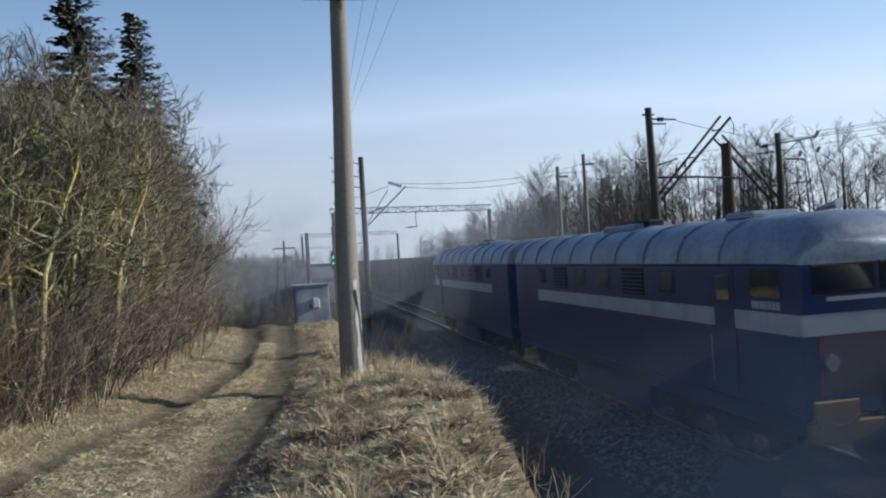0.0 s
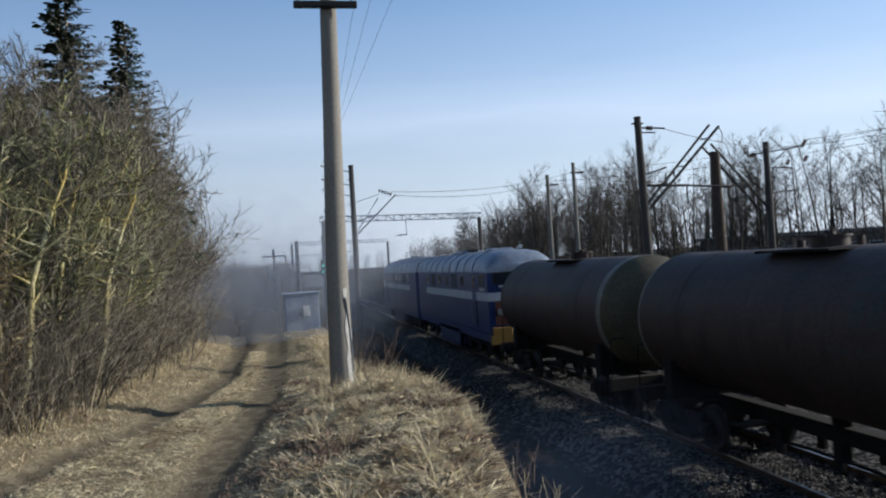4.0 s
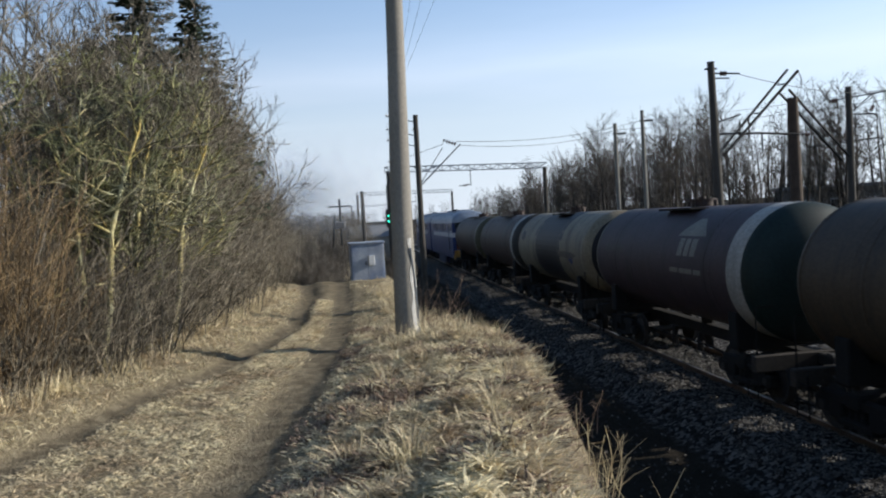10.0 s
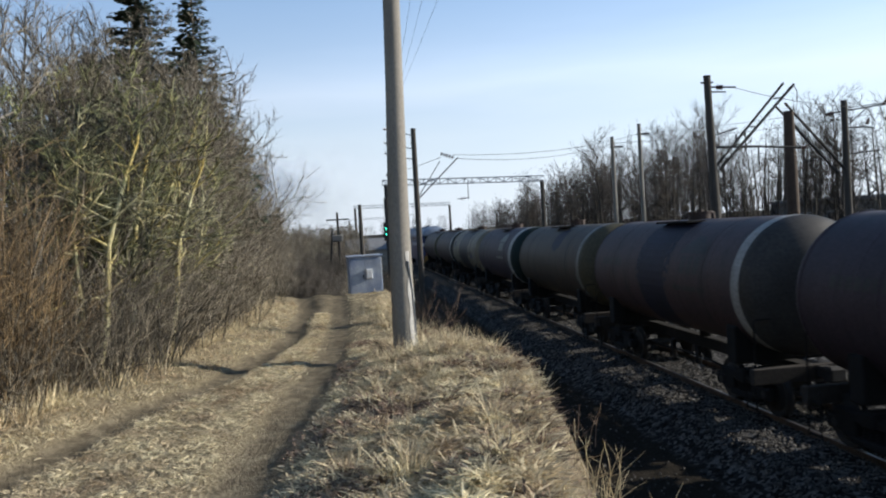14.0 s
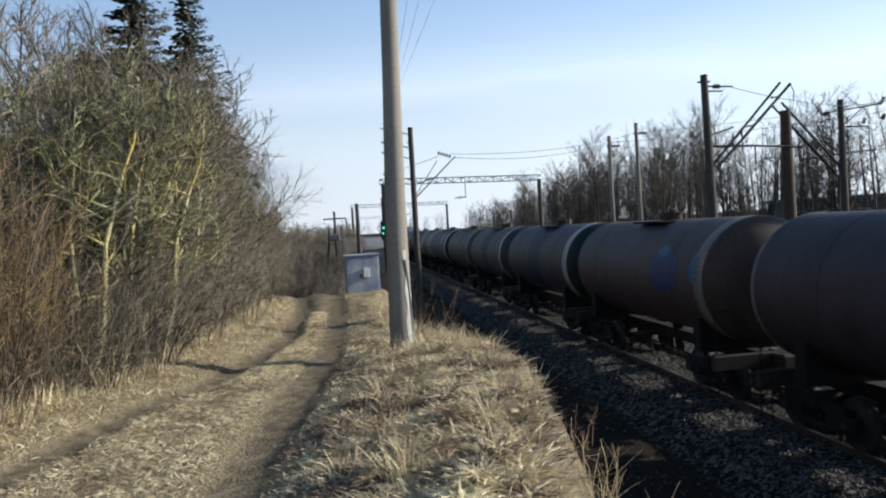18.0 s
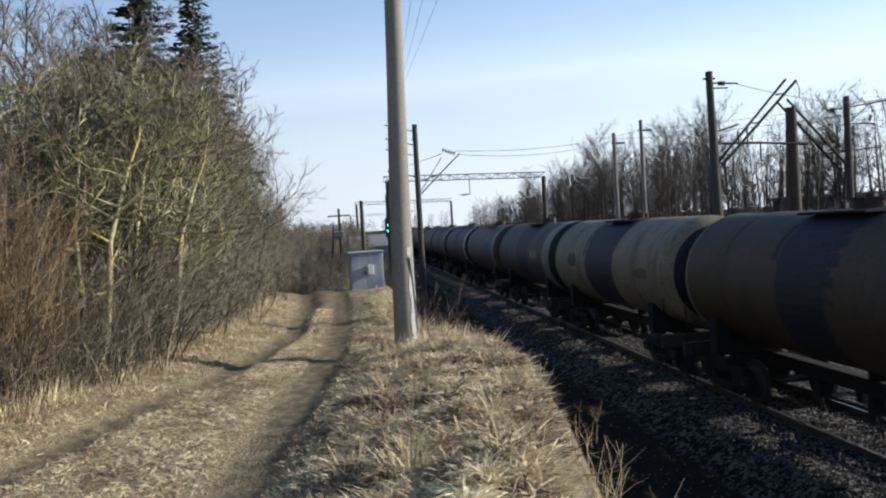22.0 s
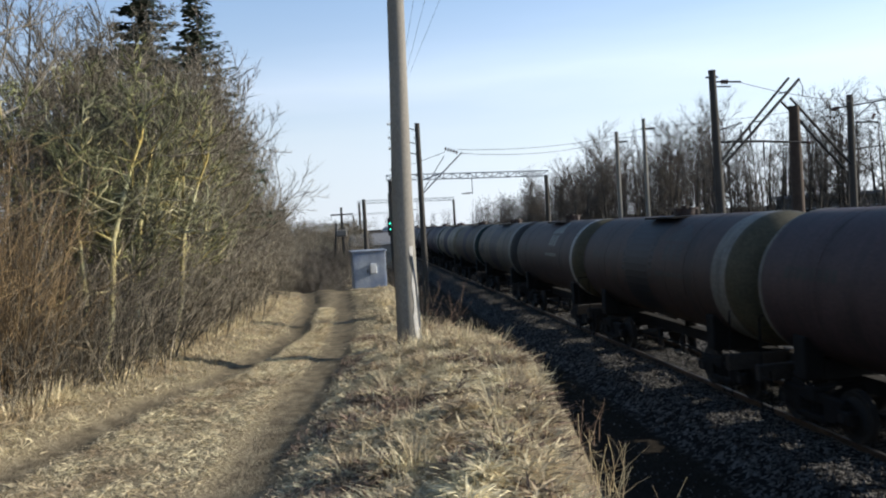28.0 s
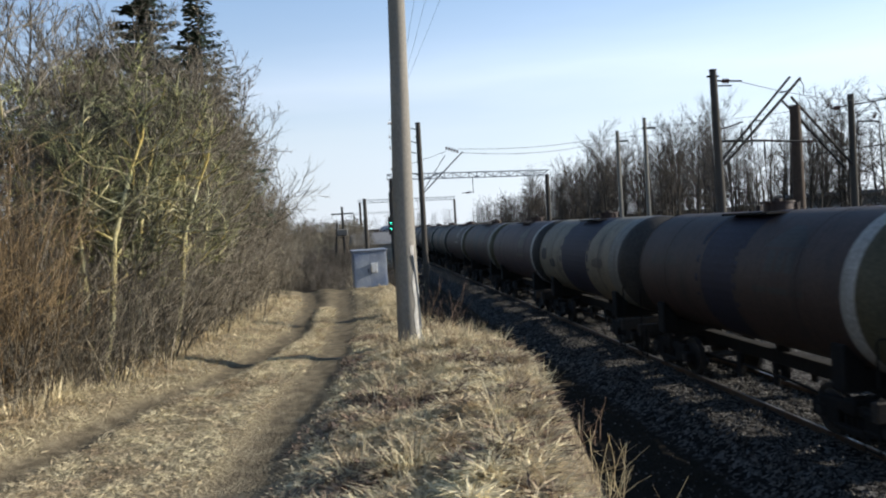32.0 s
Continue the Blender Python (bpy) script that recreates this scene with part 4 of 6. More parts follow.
            WHEELSETS.append(o)
    return car


CARS = [
    tank_car(1, "black", "wornband", "oliveend", bandw=0.28, logo=(-2.1, 2.75, "faint", "hat"), lab="grimy black tank wagon with a worn emblem and cream band"),
    tank_car(2, "black", "white", "greyend", bandw=0.45, logo=(-2.6, 3.0, "faint", "hat"), lab="black tank wagon with a broad white band by its end"),
    tank_car(3, "cream", None, "tar", middle=(-1.9, 1.6, "tar"), number=False, patch=((3.6, 4.3, 150, 168, "tar"), (-3.6, -3.1, 180, 196, "blue"), (-1.7, -4.0, 178, 188, "grey")), half=5.15, wrap=True, lab="dirty cream tank wagon with a dark spill round its middle"),
    tank_car(4, "navy", "white", "teal", bandw=0.62, logo=(-2.0, 3.0, "wornband", "hat"), lab="dark navy tank wagon with white emblem and band, teal end"),
    tank_car(5, "olive", "wornband", "oliveend", bandw=0.3, patch=((-0.6, -1.9, 118, 160, "bluespill"), (-4.3, -4.6, 186, 200, "wornband")), number=False, lab="dark olive tank wagon with a bluish spill and worn band"),
    tank_car(6, "violet", "white", "greyend", bandw=0.32, logo=(-2.3, 2.9, "faint", "hat"), middle=(-0.8, 0.9, "bluespill"), lab="dull violet tank wagon with white band and faint emblem"),
    tank_car(7, "navy", "white", "teal", bandw=0.5, middle=(-0.9, 0.9, "bluespill"), logo=(-2.4, 2.9, "faint", "hat"), half=5.1, lab="dark navy tank wagon with white band and blotchy spill"),
    tank_car(8, "violet", "wornband", "black", bandw=0.42, patch=((-1.6, -3.4, 150, 196, "blue"), (-2.0, -2.7, 146, 158, "skyblue"), (-4.0, -4.5, 152, 182, "skyblue")), lab="dull violet tank wagon with a blue painted patch"),
    tank_car(9, "navy", "wornband", "teal", bandw=0.95, middle=(-1.1, 1.0, "bluespill"), logo=(-1.9, 2.75, "wornband", "bars"), half=5.1, lab="dark navy tank wagon with bold white bars and cream band"),
    tank_car(10, "cream", None, "tar", middle=(-1.3, 1.2, "bluespill"), number=False, patch=((3.2, 2.2, 165, 185, "tar"), (-3.0, -4.0, 175, 187, "grey")), half=5.15, wrap=True, lab="dirty cream tank wagon with bluish-black spill below the hatch"),
    tank_car(11, "olive", "white", "teal", bandw=0.26, logo=(-2.6, 3.05, "faint", "hat"), middle=(-0.7, 0.8, "bluespill"), lab="dark tank wagon with faint emblem, white band, teal end"),
    tank_car(12, "grey", "wornband", "greyend", front_end="grey", bandw=0.5, middle=(-1.0, 1.1, "tar"), patch=((3.9, 2.9, 165, 190, "tar"), (4.5, 3.9, 178, 190, "tar")), number=False, half=4.98, lab="brown-grey tank wagon with tarry middle and grey end"),
    tank_car(13, "black", "white", "oliveend", bandw=0.28, logo=(-1.6, 3.2, "wornband", "hat"), lab="black tank wagon with white emblem and thin band"),
    tank_car(14, "black", "wornband", "oliveend", bandw=0.6, logo=(-2.0, 3.05, "faint", "hat"), middle=(-0.6, 1.0, "tar"), half=5.15, lab="grimy black tank wagon with emblem and broad cream band"),
    tank_car(15, "violet", "white", "greyend", bandw=0.34, logo=(-2.2, 2.95, "grey", "hat"), half=4.82, lab="dull dark tank wagon with a clean white band"),
    tank_car(16, "cream", "wornband", "greyend", bandw=0.8, middle=(-1.6, 1.4, "bluespill"), patch=((4.5, 3.6, 165, 185, "tar"), (-2.2, -3.4, 172, 186, "grey"), (3.2, 2.4, 180, 195, "tar")), number=False, half=4.97, lab="dirty cream tank wagon with white band and dark spill"),
    tank_car(17, "black", "white", "oliveend", bandw=0.36, middle=(-0.6, 0.9, "bluespill"), logo=(-2.4, 3.0, "faint", "hat"), lab="black tank wagon with emblem, spill and white band"),
    tank_car(18, "olive", "wornband", "oliveend", lab="dark olive tank wagon with a worn cream band"),
    tank_car(19, "black", "white", "greyend", lab="black tank wagon with a white band"),
]


def lpart(name, mesh, material, parent, label="", smooth=None):
    """A part of the locomotive; its body stands a little taller than it was drawn."""
    if isinstance(mesh, Mesh):
        for v in mesh.v:
            if v.z > 1.05:
                v.z = 1.05 + (v.z - 1.05) * 1.07
    return part(name, mesh, material, parent, label, smooth)


def loco_section(front):
    """One half of the blue diesel: its cab is at the rear end (front False) or at the leading end."""
    lo = thing("diesel_locomotive", pose(TRACK_X, 0, 0), "blue diesel locomotive section with white stripe and silver roof", "locomotive", "locomotive sections")
    s = 1 if front else -1
    h, w = 8.25, 1.475
    body = Mesh().box(-w, w, -h, h, 1.35, 3.75, 0.05)
    body.box(-w + 0.03, w - 0.03, -h + 0.1, h - 0.1, 1.05, 1.36)
    bo = lpart("body", body, LOCO_BLUE, lo)
    # roof: barrel with ribs, lower over the cab
    prof = [(-w, 3.74), (-w + 0.03, 3.95), (-w + 0.2, 4.25), (-w + 0.55, 4.46), (-0.4, 4.57), (0.4, 4.57), (w - 0.55, 4.46), (w - 0.2, 4.25), (w - 0.03, 3.95), (w, 3.74)]
    ends = [(-s * h, 0.0), (s * (h - 2.1), 0.0), (s * (h - 0.55), -0.03), (s * (h - 0.12), -0.25), (s * h, -0.5)]
    roof = Mesh()
    vs, fs = [], []
    for y, dz in ends:
        for x, z in prof:
            vs.append(Vector((x, y, max(3.72, z + dz * (z - 3.7)))))
    n = len(prof)
    for i in range(len(ends) - 1):
        for j in range(n - 1):
            fs.append((i * n + j, i * n + j + 1, (i + 1) * n + j + 1, (i + 1) * n + j))
    fs += [tuple(range(n))[::-1], tuple(range((len(ends) - 1) * n, len(ends) * n))]
    roof.add(vs, fs)
    ro = lpart("roof", roof, LOCO_ROOF, lo, "silver grey ribbed roof", smooth=50)
    for i in range(9):
        y = -s * h + s * (0.9 + i * 1.65)
        rib = Mesh()
        rib.tube([(x * 1.004, y, z + 0.012) for x, z in prof], [0.03] * n, 5)
        lpart("roof_rib", rib, LOCO_ROOF, ro)
    for y0, y1, zz in ((-s * 2.0, s * 0.2, 4.7), (s * 4.6, s * 5.6, 4.68)):
        lpart("roof_fan", Mesh().box(-0.55, 0.55, min(y0, y1), max(y0, y1), 4.5, zz, 0.06), LOCO_ROOF, ro)
    lpart("exhaust", Mesh().box(-0.25, 0.25, -0.4, 0.4, 4.5, 4.78, 0.05), BLACK, ro, "sooty exhaust stack")
    lpart("horn", Mesh().rod((0.5, s * 6.2, 4.62), (0.5, s * 6.8, 4.68), 0.04, 0.09, n=10), STEEL_L, ro)
    # stripe along both sides and round the cab end
    y0, y1 = sorted((s * h, -s * (h - 2.6)))
    for sx in (-1, 1):
        lpart("stripe", Mesh().box(sx * w - 0.006, sx * w + 0.006, y0, y1, 2.62, 2.95), LOCO_WHITE, bo, "dirty white stripe")
    lpart("stripe", Mesh().box(-w, w, s * h - 0.006, s * h + 0.006, 2.62, 2.95), LOCO_WHITE, bo)
    lpart("stripe_cap", Mesh().box(-1.0, 1.0, s * h - 0.03, s * h + 0.08, 3.14, 3.2), LOCO_WHITE, bo)
    # cab end: windscreens, apron, beam
    for sx in (-1, 1):
        a, b = sorted((sx * 0.08, sx * 1.2))
        fr = lpart("window_frame", Mesh().box(a - 0.05, b + 0.05, s * h - 0.02, s * h + 0.015, 3.25, 3.72, 0.01), BLACK, bo)
        lpart("windscreen", Mesh().box(a, b, s * h + (0.014 if s > 0 else -0.024), s * h + (0.024 if s > 0 else -0.014), 3.29, 3.68), GLASS, fr, "dark windscreen pane")
        lpart("buffer_plate", Mesh().box(sx * 0.95 - 0.42, sx * 0.95 + 0.42, s * h - 0.05, s * h + 0.06, 1.28, 1.62, 0.02), LOCO_YELLOW, bo, "orange-yellow plate")
        lpart("headlamp", Mesh().rod((sx * 1.0, s * h, 2.2), (sx * 1.0, s * (h + 0.08), 2.2), 0.13, n=14), STEEL_L, bo)
        # cab side windows and door
        yb = s * (h - 0.95)
        fr = lpart("window_frame", Mesh().box(sx * w - 0.012, sx * w + 0.012, yb - 0.5, yb + 0.5, 3.14, 3.7, 0.01), LOCO_DARK, bo)
        lpart("pane", Mesh().box(sx * w - 0.018, sx * w + 0.018, yb - 0.42, yb + 0.42, 3.2, 3.65), GLASS, fr)
        yd = s * (h - 2.3)
        do = lpart("cab_door", Mesh().box(sx * w - 0.012, sx * w + 0.012, yd - 0.36, yd + 0.36, 1.5, 3.7, 0.01), LOCO_BLUE, bo)
        lpart("pane", Mesh().box(sx * w - 0.018, sx * w + 0.018, yd - 0.22, yd + 0.22, 3.1, 3.55), GLASS, do)
        lpart("handrail", Mesh().rod((sx * (w + 0.05), yd - 0.45, 1.6), (sx * (w + 0.05), yd - 0.45, 2.6), 0.02, n=5), STEEL_D, do)
        lpart("handrail", Mesh().rod((sx * (w + 0.05), yd + 0.45, 1.6), (sx * (w + 0.05), yd + 0.45, 2.45), 0.014, n=5), LOCO_ROOF, do)
        for i in range(6):
            yw = s * (h - 4.6 - i * 1.75)
            if i in (1, 4):
                gr = lpart("grille", Mesh().box(sx * w - 0.01, sx * w + 0.01, yw - 0.6, yw + 0.6, 3.05, 3.65), BLACK, bo)
                for k in range(6):
                    lpart("louvre", Mesh().box(sx * w - 0.02, sx * w + 0.02, yw - 0.58, yw + 0.58, 3.09 + k * 0.09, 3.12 + k * 0.09), LOCO_BLUE, gr)
            else:
                fr = lpart("window_frame", Mesh().box(sx * w - 0.012, sx * w + 0.012, yw - 0.36, yw + 0.36, 3.15, 3.62, 0.02), LOCO_DARK, bo)
                lpart("pane", Mesh().box(sx * w - 0.018, sx * w + 0.018, yw - 0.29, yw + 0.29, 3.2, 3.57), GLASS, fr)
        nb = Mesh()
        for i in range(7):
            nb.box(sx * w - 0.008, sx * w + 0.008, s * (h - 0.6) - s * i * 0.12 - 0.045, s * (h - 0.6) - s * i * 0.12 + 0.045, 3.0, 3.13)
        lpart("number_bars", nb, LOCO_WHITE, bo, "row of small white bars")
        lpart("side_skirt", Mesh().box(sx * (w - 0.05) - 0.02, sx * (w - 0.05) + 0.02, -2.4, 2.4, 0.4, 1.2, 0.01), LOCO_DARK, lo)
    lpart("apron", Mesh().box(-1.2, 1.2, s * h - 0.008, s * h + 0.008, 1.7, 2.6), LOCO_RED, bo, "red-brown end panel")
    lpart("fuel_tank", Mesh().box(-1.25, 1.25, -2.2, 2.2, 0.35, 1.1, 0.12), LOCO_DARK, lo)
    lpart("end_beam", Mesh().box(-1.45, 1.45, s * h - 0.1, s * (h + 0.05), 0.95, 1.3, 0.02) if s > 0 else Mesh().box(-1.45, 1.45, -h - 0.05, -h + 0.1, 0.95, 1.3, 0.02), LOCO_YELLOW, lo)
    for e in (-1, 1):
        c = lpart("coupler", COUPLER, None, lo)
        c.location = (0, e * (h + 0.0), 0)
        c.rotation_euler[2] = 0 if e > 0 else math.pi
        bo2 = lpart("bogie", BOLSTER, None, lo)
        bo2.location = (0, e * 5.0, 0.1)
        for sx in (-1.05, 1.05):
            o = lpart("side_frame", Mesh().box(sx - 0.09, sx + 0.09, -2.4, 2.4, 0.6, 0.9, 0.04).box(sx - 0.1, sx + 0.1, -2.1, -1.6, 0.3, 0.65, 0.03).box(sx - 0.1, sx + 0.1, -0.25, 0.25, 0.3, 0.65, 0.03).box(sx - 0.1, sx + 0.1, 1.6, 2.1, 0.3, 0.65, 0.03), PAINTS["frame"], bo2)
        for dy in (-1.85, 0, 1.85):
            o = lpart("wheelset", WHEELS, None, bo2)
            o.location = (0, dy, 0.475)
            WHEELSETS.append(o)
    return lo


LOCOS = [loco_section(False), loco_section(True)]


# ---- plants ----
class Wood:
    """Collects tapered twigs as triangles quickly."""

    def __init__(self, rnd):
        self.v, self.f, self.rnd = [], [], rnd

    def limb(self, pts, r0, r1, n):
        k0 = len(self.v)
        m = len(pts)
        ref = Vector((0.37, 0.71, 0.6))
        for i, p in enumerate(pts):
            d = pts[min(i + 1, m - 1)] - pts[max(i - 1, 0)]
            a = d.cross(ref).normalized()
            c = d.cross(a).normalized()
            r = r0 + (r1 - r0) * i / (m - 1)
            for j in range(n):
                t = 6.2832 * j / n
                q = p + a * (r * math.cos(t)) + c * (r * math.sin(t))
                self.v.append((q.x, q.y, q.z))
        for i in range(m - 1):
            for j in range(n):
                self.f.append((k0 + i * n + j, k0 + i * n + (j + 1) % n, k0 + (i + 1) * n + (j + 1) % n, k0 + (i + 1) * n + j))

    def twig(self, p, d, r):
        """A straight pointed twig of three faces."""
        k = len(self.v)
        a = d.cross(Vector((0.37, 0.71, 0.6))).normalized() * r
        c = d.cross(a).normalized() * r
        q = p + d
        b1, b2 = p - a * 0.5 + c * 0.87, p - a * 0.5 - c * 0.87
        self.v += [(p.x + a.x, p.y + a.y, p.z + a.z), (b1.x, b1.y, b1.z), (b2.x, b2.y, b2.z), (q.x, q.y, q.z)]
        self.f += [(k, k + 1, k + 3), (k + 1, k + 2, k + 3), (k + 2, k, k + 3)]

    def data(self, name, material):
        me = bpy.data.meshes.new(name)
        me.from_pydata(self.v, [], self.f)
        me.materials.append(material)
        me.polygons.foreach_set("use_smooth", [True] * len(me.polygons))
        return me


def wander(rnd, p, d, length, steps, bend, rise):
    pts = [p.copy()]
    d = d.normalized()
    for i in range(steps):
        d = (d + Vector((rnd.gauss(0, bend), rnd.gauss(0, bend), rnd.gauss(0, bend) + rise))).normalized()
        pts.append(pts[-1] + d * (length / steps))
    return pts


def grow_tree(seed, height, trunks=1, spread=0.5, limbs=12, subs=8, twigs=7, first=0.15, rise=0.08, r=0.09, lean=0.12, tip=0.0035, reach=0.38, lift=0.15, crook=0.06, wild=0.14, thick=0.5, sub=0.22):
    """A bare tree: returns the woods of trunk, limbs and twigs."""
    rnd = random.Random(seed)
    tw, lw, cw = Wood(rnd), Wood(rnd), Wood(rnd)
    for k in range(trunks):
        d = Vector((rnd.gauss(0, lean), rnd.gauss(0, lean), 1))
        base = Vector((rnd.gauss(0, 0.12) if trunks > 1 else 0, rnd.gauss(0, 0.12) if trunks > 1 else 0, -0.15))
        hh = height * rnd.uniform(0.8, 1.0)
        tr = wander(rnd, base, d, hh, 9, crook, 0.03)
        tw.limb(tr, r * rnd.uniform(0.8, 1.1), r * 0.12, 7)
        for i in range(limbs):
            t = first + (1 - first) * (i + rnd.random()) / limbs
            x = t * 9
            j = min(8, int(x))
            p = tr[j].lerp(tr[j + 1], x - j)
            ang = rnd.uniform(0, 6.283)
            le = height * reach * (1.15 - 0.75 * t) * rnd.uniform(0.6, 1.2)
            d1 = Vector((math.cos(ang) * spread * 1.6, math.sin(ang) * spread * 1.6, rnd.uniform(0.25, 1.0)))
            l1 = wander(rnd, p, d1, le, 5, wild, rise)
            r1 = r * thick * (1.1 - 0.8 * t)
            lw.limb(l1, r1, r1 * 0.25, 5)
            for a in range(subs):
                u = 0.2 + 0.8 * (a + rnd.random()) / subs
                y = u * 5
                jj = min(4, int(y))
                p2 = l1[jj].lerp(l1[jj + 1], y - jj)
                d2 = (l1[jj + 1] - l1[jj]).normalized() + Vector((rnd.gauss(0, 0.6), rnd.gauss(0, 0.6), rnd.gauss(lift, 0.45)))
                l2e = le * 0.5 * (1.2 - 0.6 * u) * rnd.uniform(0.6, 1.2)
                l2 = wander(rnd, p2, d2, l2e, 2, 0.2, rise)
                cw.limb(l2, max(tip * 1.5, r1 * sub), tip, 3)
                for b in range(twigs):
                    v = 0.15 + 0.85 * (b + rnd.random()) / twigs
                    z = v * 2
                    q = min(1, int(z))
                    p3 = l2[q].lerp(l2[q + 1], z - q)
                    d3 = (l2[q + 1] - l2[q]).normalized() + Vector((rnd.gauss(0, 0.6), rnd.gauss(0, 0.6), rnd.gauss(lift, 0.55)))
                    cw.twig(p3, d3.normalized() * (l2e * rnd.uniform(0.3, 0.65)), tip)
    return tw, lw, cw


def grow_slim(seed, height, limbs=26, subs=7, twigs=7, r=0.17, first=0.36, tip=0.007):
    """A slim tall forest tree: a straight trunk that may fork, steep fine limbs."""
    rnd = random.Random(seed)
    tw, lw, cw = Wood(rnd), Wood(rnd), Wood(rnd)
    for k in range(1 + seed % 2):
        d = Vector((rnd.gauss(0, 0.04), rnd.gauss(0, 0.04), 1))
        base = Vector((rnd.gauss(0, 0.5) * k, rnd.gauss(0, 0.5) * k, -0.2))
        tr = wander(rnd, base, d, height * rnd.uniform(0.85, 1), 6, 0.022, 0.03)
        tw.limb(tr, r * rnd.uniform(0.8, 1.1), 0.014, 5)
        for i in range(limbs):
            t = first + (0.98 - first) * (i + rnd.random()) / limbs
            j = min(5, int(t * 6))
            p = tr[j].lerp(tr[j + 1], t * 6 - j)
            ang = rnd.uniform(0, 6.283)
            le = height * rnd.uniform(0.12, 0.25) * (1.2 - 0.55 * t)
            d1 = Vector((math.cos(ang), math.sin(ang), rnd.uniform(0.35, 1.3)))
            l1 = wander(rnd, p, d1, le, 3, 0.12, 0.08)
            lw.limb(l1, max(0.02, r * 0.34 * (1.1 - t)), tip, 3)
            for a in range(subs):
                u = 0.25 + 0.75 * (a + rnd.random()) / subs
                jj = min(2, int(u * 3))
                p2 = l1[jj].lerp(l1[jj + 1], u * 3 - jj)
                d2 = (l1[jj + 1] - l1[jj]).normalized() + Vector((rnd.gauss(0, 0.5), rnd.gauss(0, 0.5), rnd.gauss(0.25, 0.35)))
                d2 = d2.normalized() * (le * rnd.uniform(0.3, 0.6))
                cw.twig(p2, d2, tip * 1.3)
                for b in range(twigs):
                    d3 = d2.normalized() + Vector((rnd.gauss(0, 0.5), rnd.gauss(0, 0.5), rnd.gauss(0.2, 0.4)))
                    cw.twig(p2 + d2 * rnd.uniform(0.15, 0.9), d3.normalized() * (le * rnd.uniform(0.16, 0.34)), tip)
    return tw, lw, cw


def tree_thing(name, woods, mats, at, label, category="tree", group=""):
    t = thing(name, at, label, category, group)
    tw, lw, cw = woods
    k = len(tw.v)
    tw.v.extend(lw.v)
    tw.f.extend([tuple(i + k for i in f) for f in lw.f])
    part("trunk", tw.data("trunk", mats[0]), None, t)
    part("crown", cw.data("crown", mats[2]), None, t)
    return t


def grow_shrub(seed, height, rods, spread, r, tips, wild=0.14, bend=0.07):
    """A clump of thin upright rods with a few side twigs."""
    rnd = random.Random(seed)
    a, b = Wood(rnd), Wood(rnd)
    for i in range(rods):
        ang, q = rnd.uniform(0, 6.283), spread * math.sqrt(rnd.random())
        p = Vector((math.cos(ang) * q, math.sin(ang) * q, -0.1))
        d = Vector((math.cos(ang) * 0.12 + rnd.gauss(0, wild), math.sin(ang) * 0.12 + rnd.gauss(0, wild), 1))
        h = height * rnd.uniform(0.45, 1.0)
        l = wander(rnd, p, d, h, 4, bend, 0.02)
        a.limb(l, r * rnd.uniform(0.6, 1.2), r * 0.25, 3)
        for k in range(tips):
            u = 0.25 + 0.75 * rnd.random()
            x = u * 4
            j = min(3, int(x))
            p2 = l[j].lerp(l[j + 1], x - j)
            d2 = (l[j + 1] - l[j]).normalized() + Vector((rnd.gauss(0, 0.7), rnd.gauss(0, 0.7), rnd.gauss(0, 0.5)))
            b.twig(p2, d2.normalized() * (h * rnd.uniform(0.1, 0.3)), r * 0.5)
    return a, b


def grow_spruce(seed, height):
    rnd = random.Random(seed)
    tr, nd = Wood(rnd), Wood(rnd)
    tr.limb([Vector((0, 0, -0.2)), Vector((0, 0, height * 0.5)), Vector((0, 0, height))], 0.16, 0.015, 8)
    z = 2.2
    while z < height - 0.1:
        f = 1 - z / height
        k = 7 if f > 0.15 else 5
        for i in range(k):
            ang = rnd.uniform(0, 6.283)
            le = (0.2 + 2.15 * f ** 0.85) * rnd.uniform(0.6, 1.15)
            droop = rnd.uniform(-0.35, -0.05) + 0.35 * (1 - f)
            d = Vector((math.cos(ang), math.sin(ang), droop))
            l = wander(rnd, Vector((0, 0, z + rnd.uniform(-0.1, 0.1))), d, le, 4, 0.05, 0.04)
            tr.limb(l, 0.018, 0.005, 3)
            side = Vector((-math.sin(ang), math.cos(ang), 0))
            for s in range(max(8, int(le * 19))):
                u = rnd.random()
                x = u * 4
                j = min(3, int(x))
                p = l[j].lerp(l[j + 1], x - j)
                sp = side * rnd.choice((-1, 1)) * rnd.uniform(0.5, 1) + d * 0.7 + Vector((0, 0, rnd.uniform(-0.5, 0.05)))
                sp = sp.normalized() * rnd.uniform(0.14, 0.38) * (0.6 + 0.6 * f + 0.3 * (1 - u))
                wv = Vector((0, 0, 1)).cross(sp).normalized() * rnd.uniform(0.03, 0.065)
                up = Vector((0, 0, rnd.uniform(0.01, 0.03)))
                n0 = len(nd.v)
                for q in (p - wv * 0.4, p + wv * 0.4, p + sp * 0.6 + wv + up, p + sp, p + sp * 0.6 - wv - up):
                    nd.v.append((q.x, q.y, q.z))
                nd.f.append((n0, n0 + 1, n0 + 2, n0 + 4))
                nd.f.append((n0 + 4, n0 + 2, n0 + 3))
        z += 0.11 + 0.07 * f
    return tr, nd


def hedge_edge(y):
    """The edge of the thicket along the dirt track."""
    return float(np.interp(y, [0, 8.5, 10.1, 11.1, 14.8, 19.4, 25, 40, 160], [-5.2, -3.95, -3.6, -3.1, -2.75, -2.3, -2.1, -2.5, -4.2]))


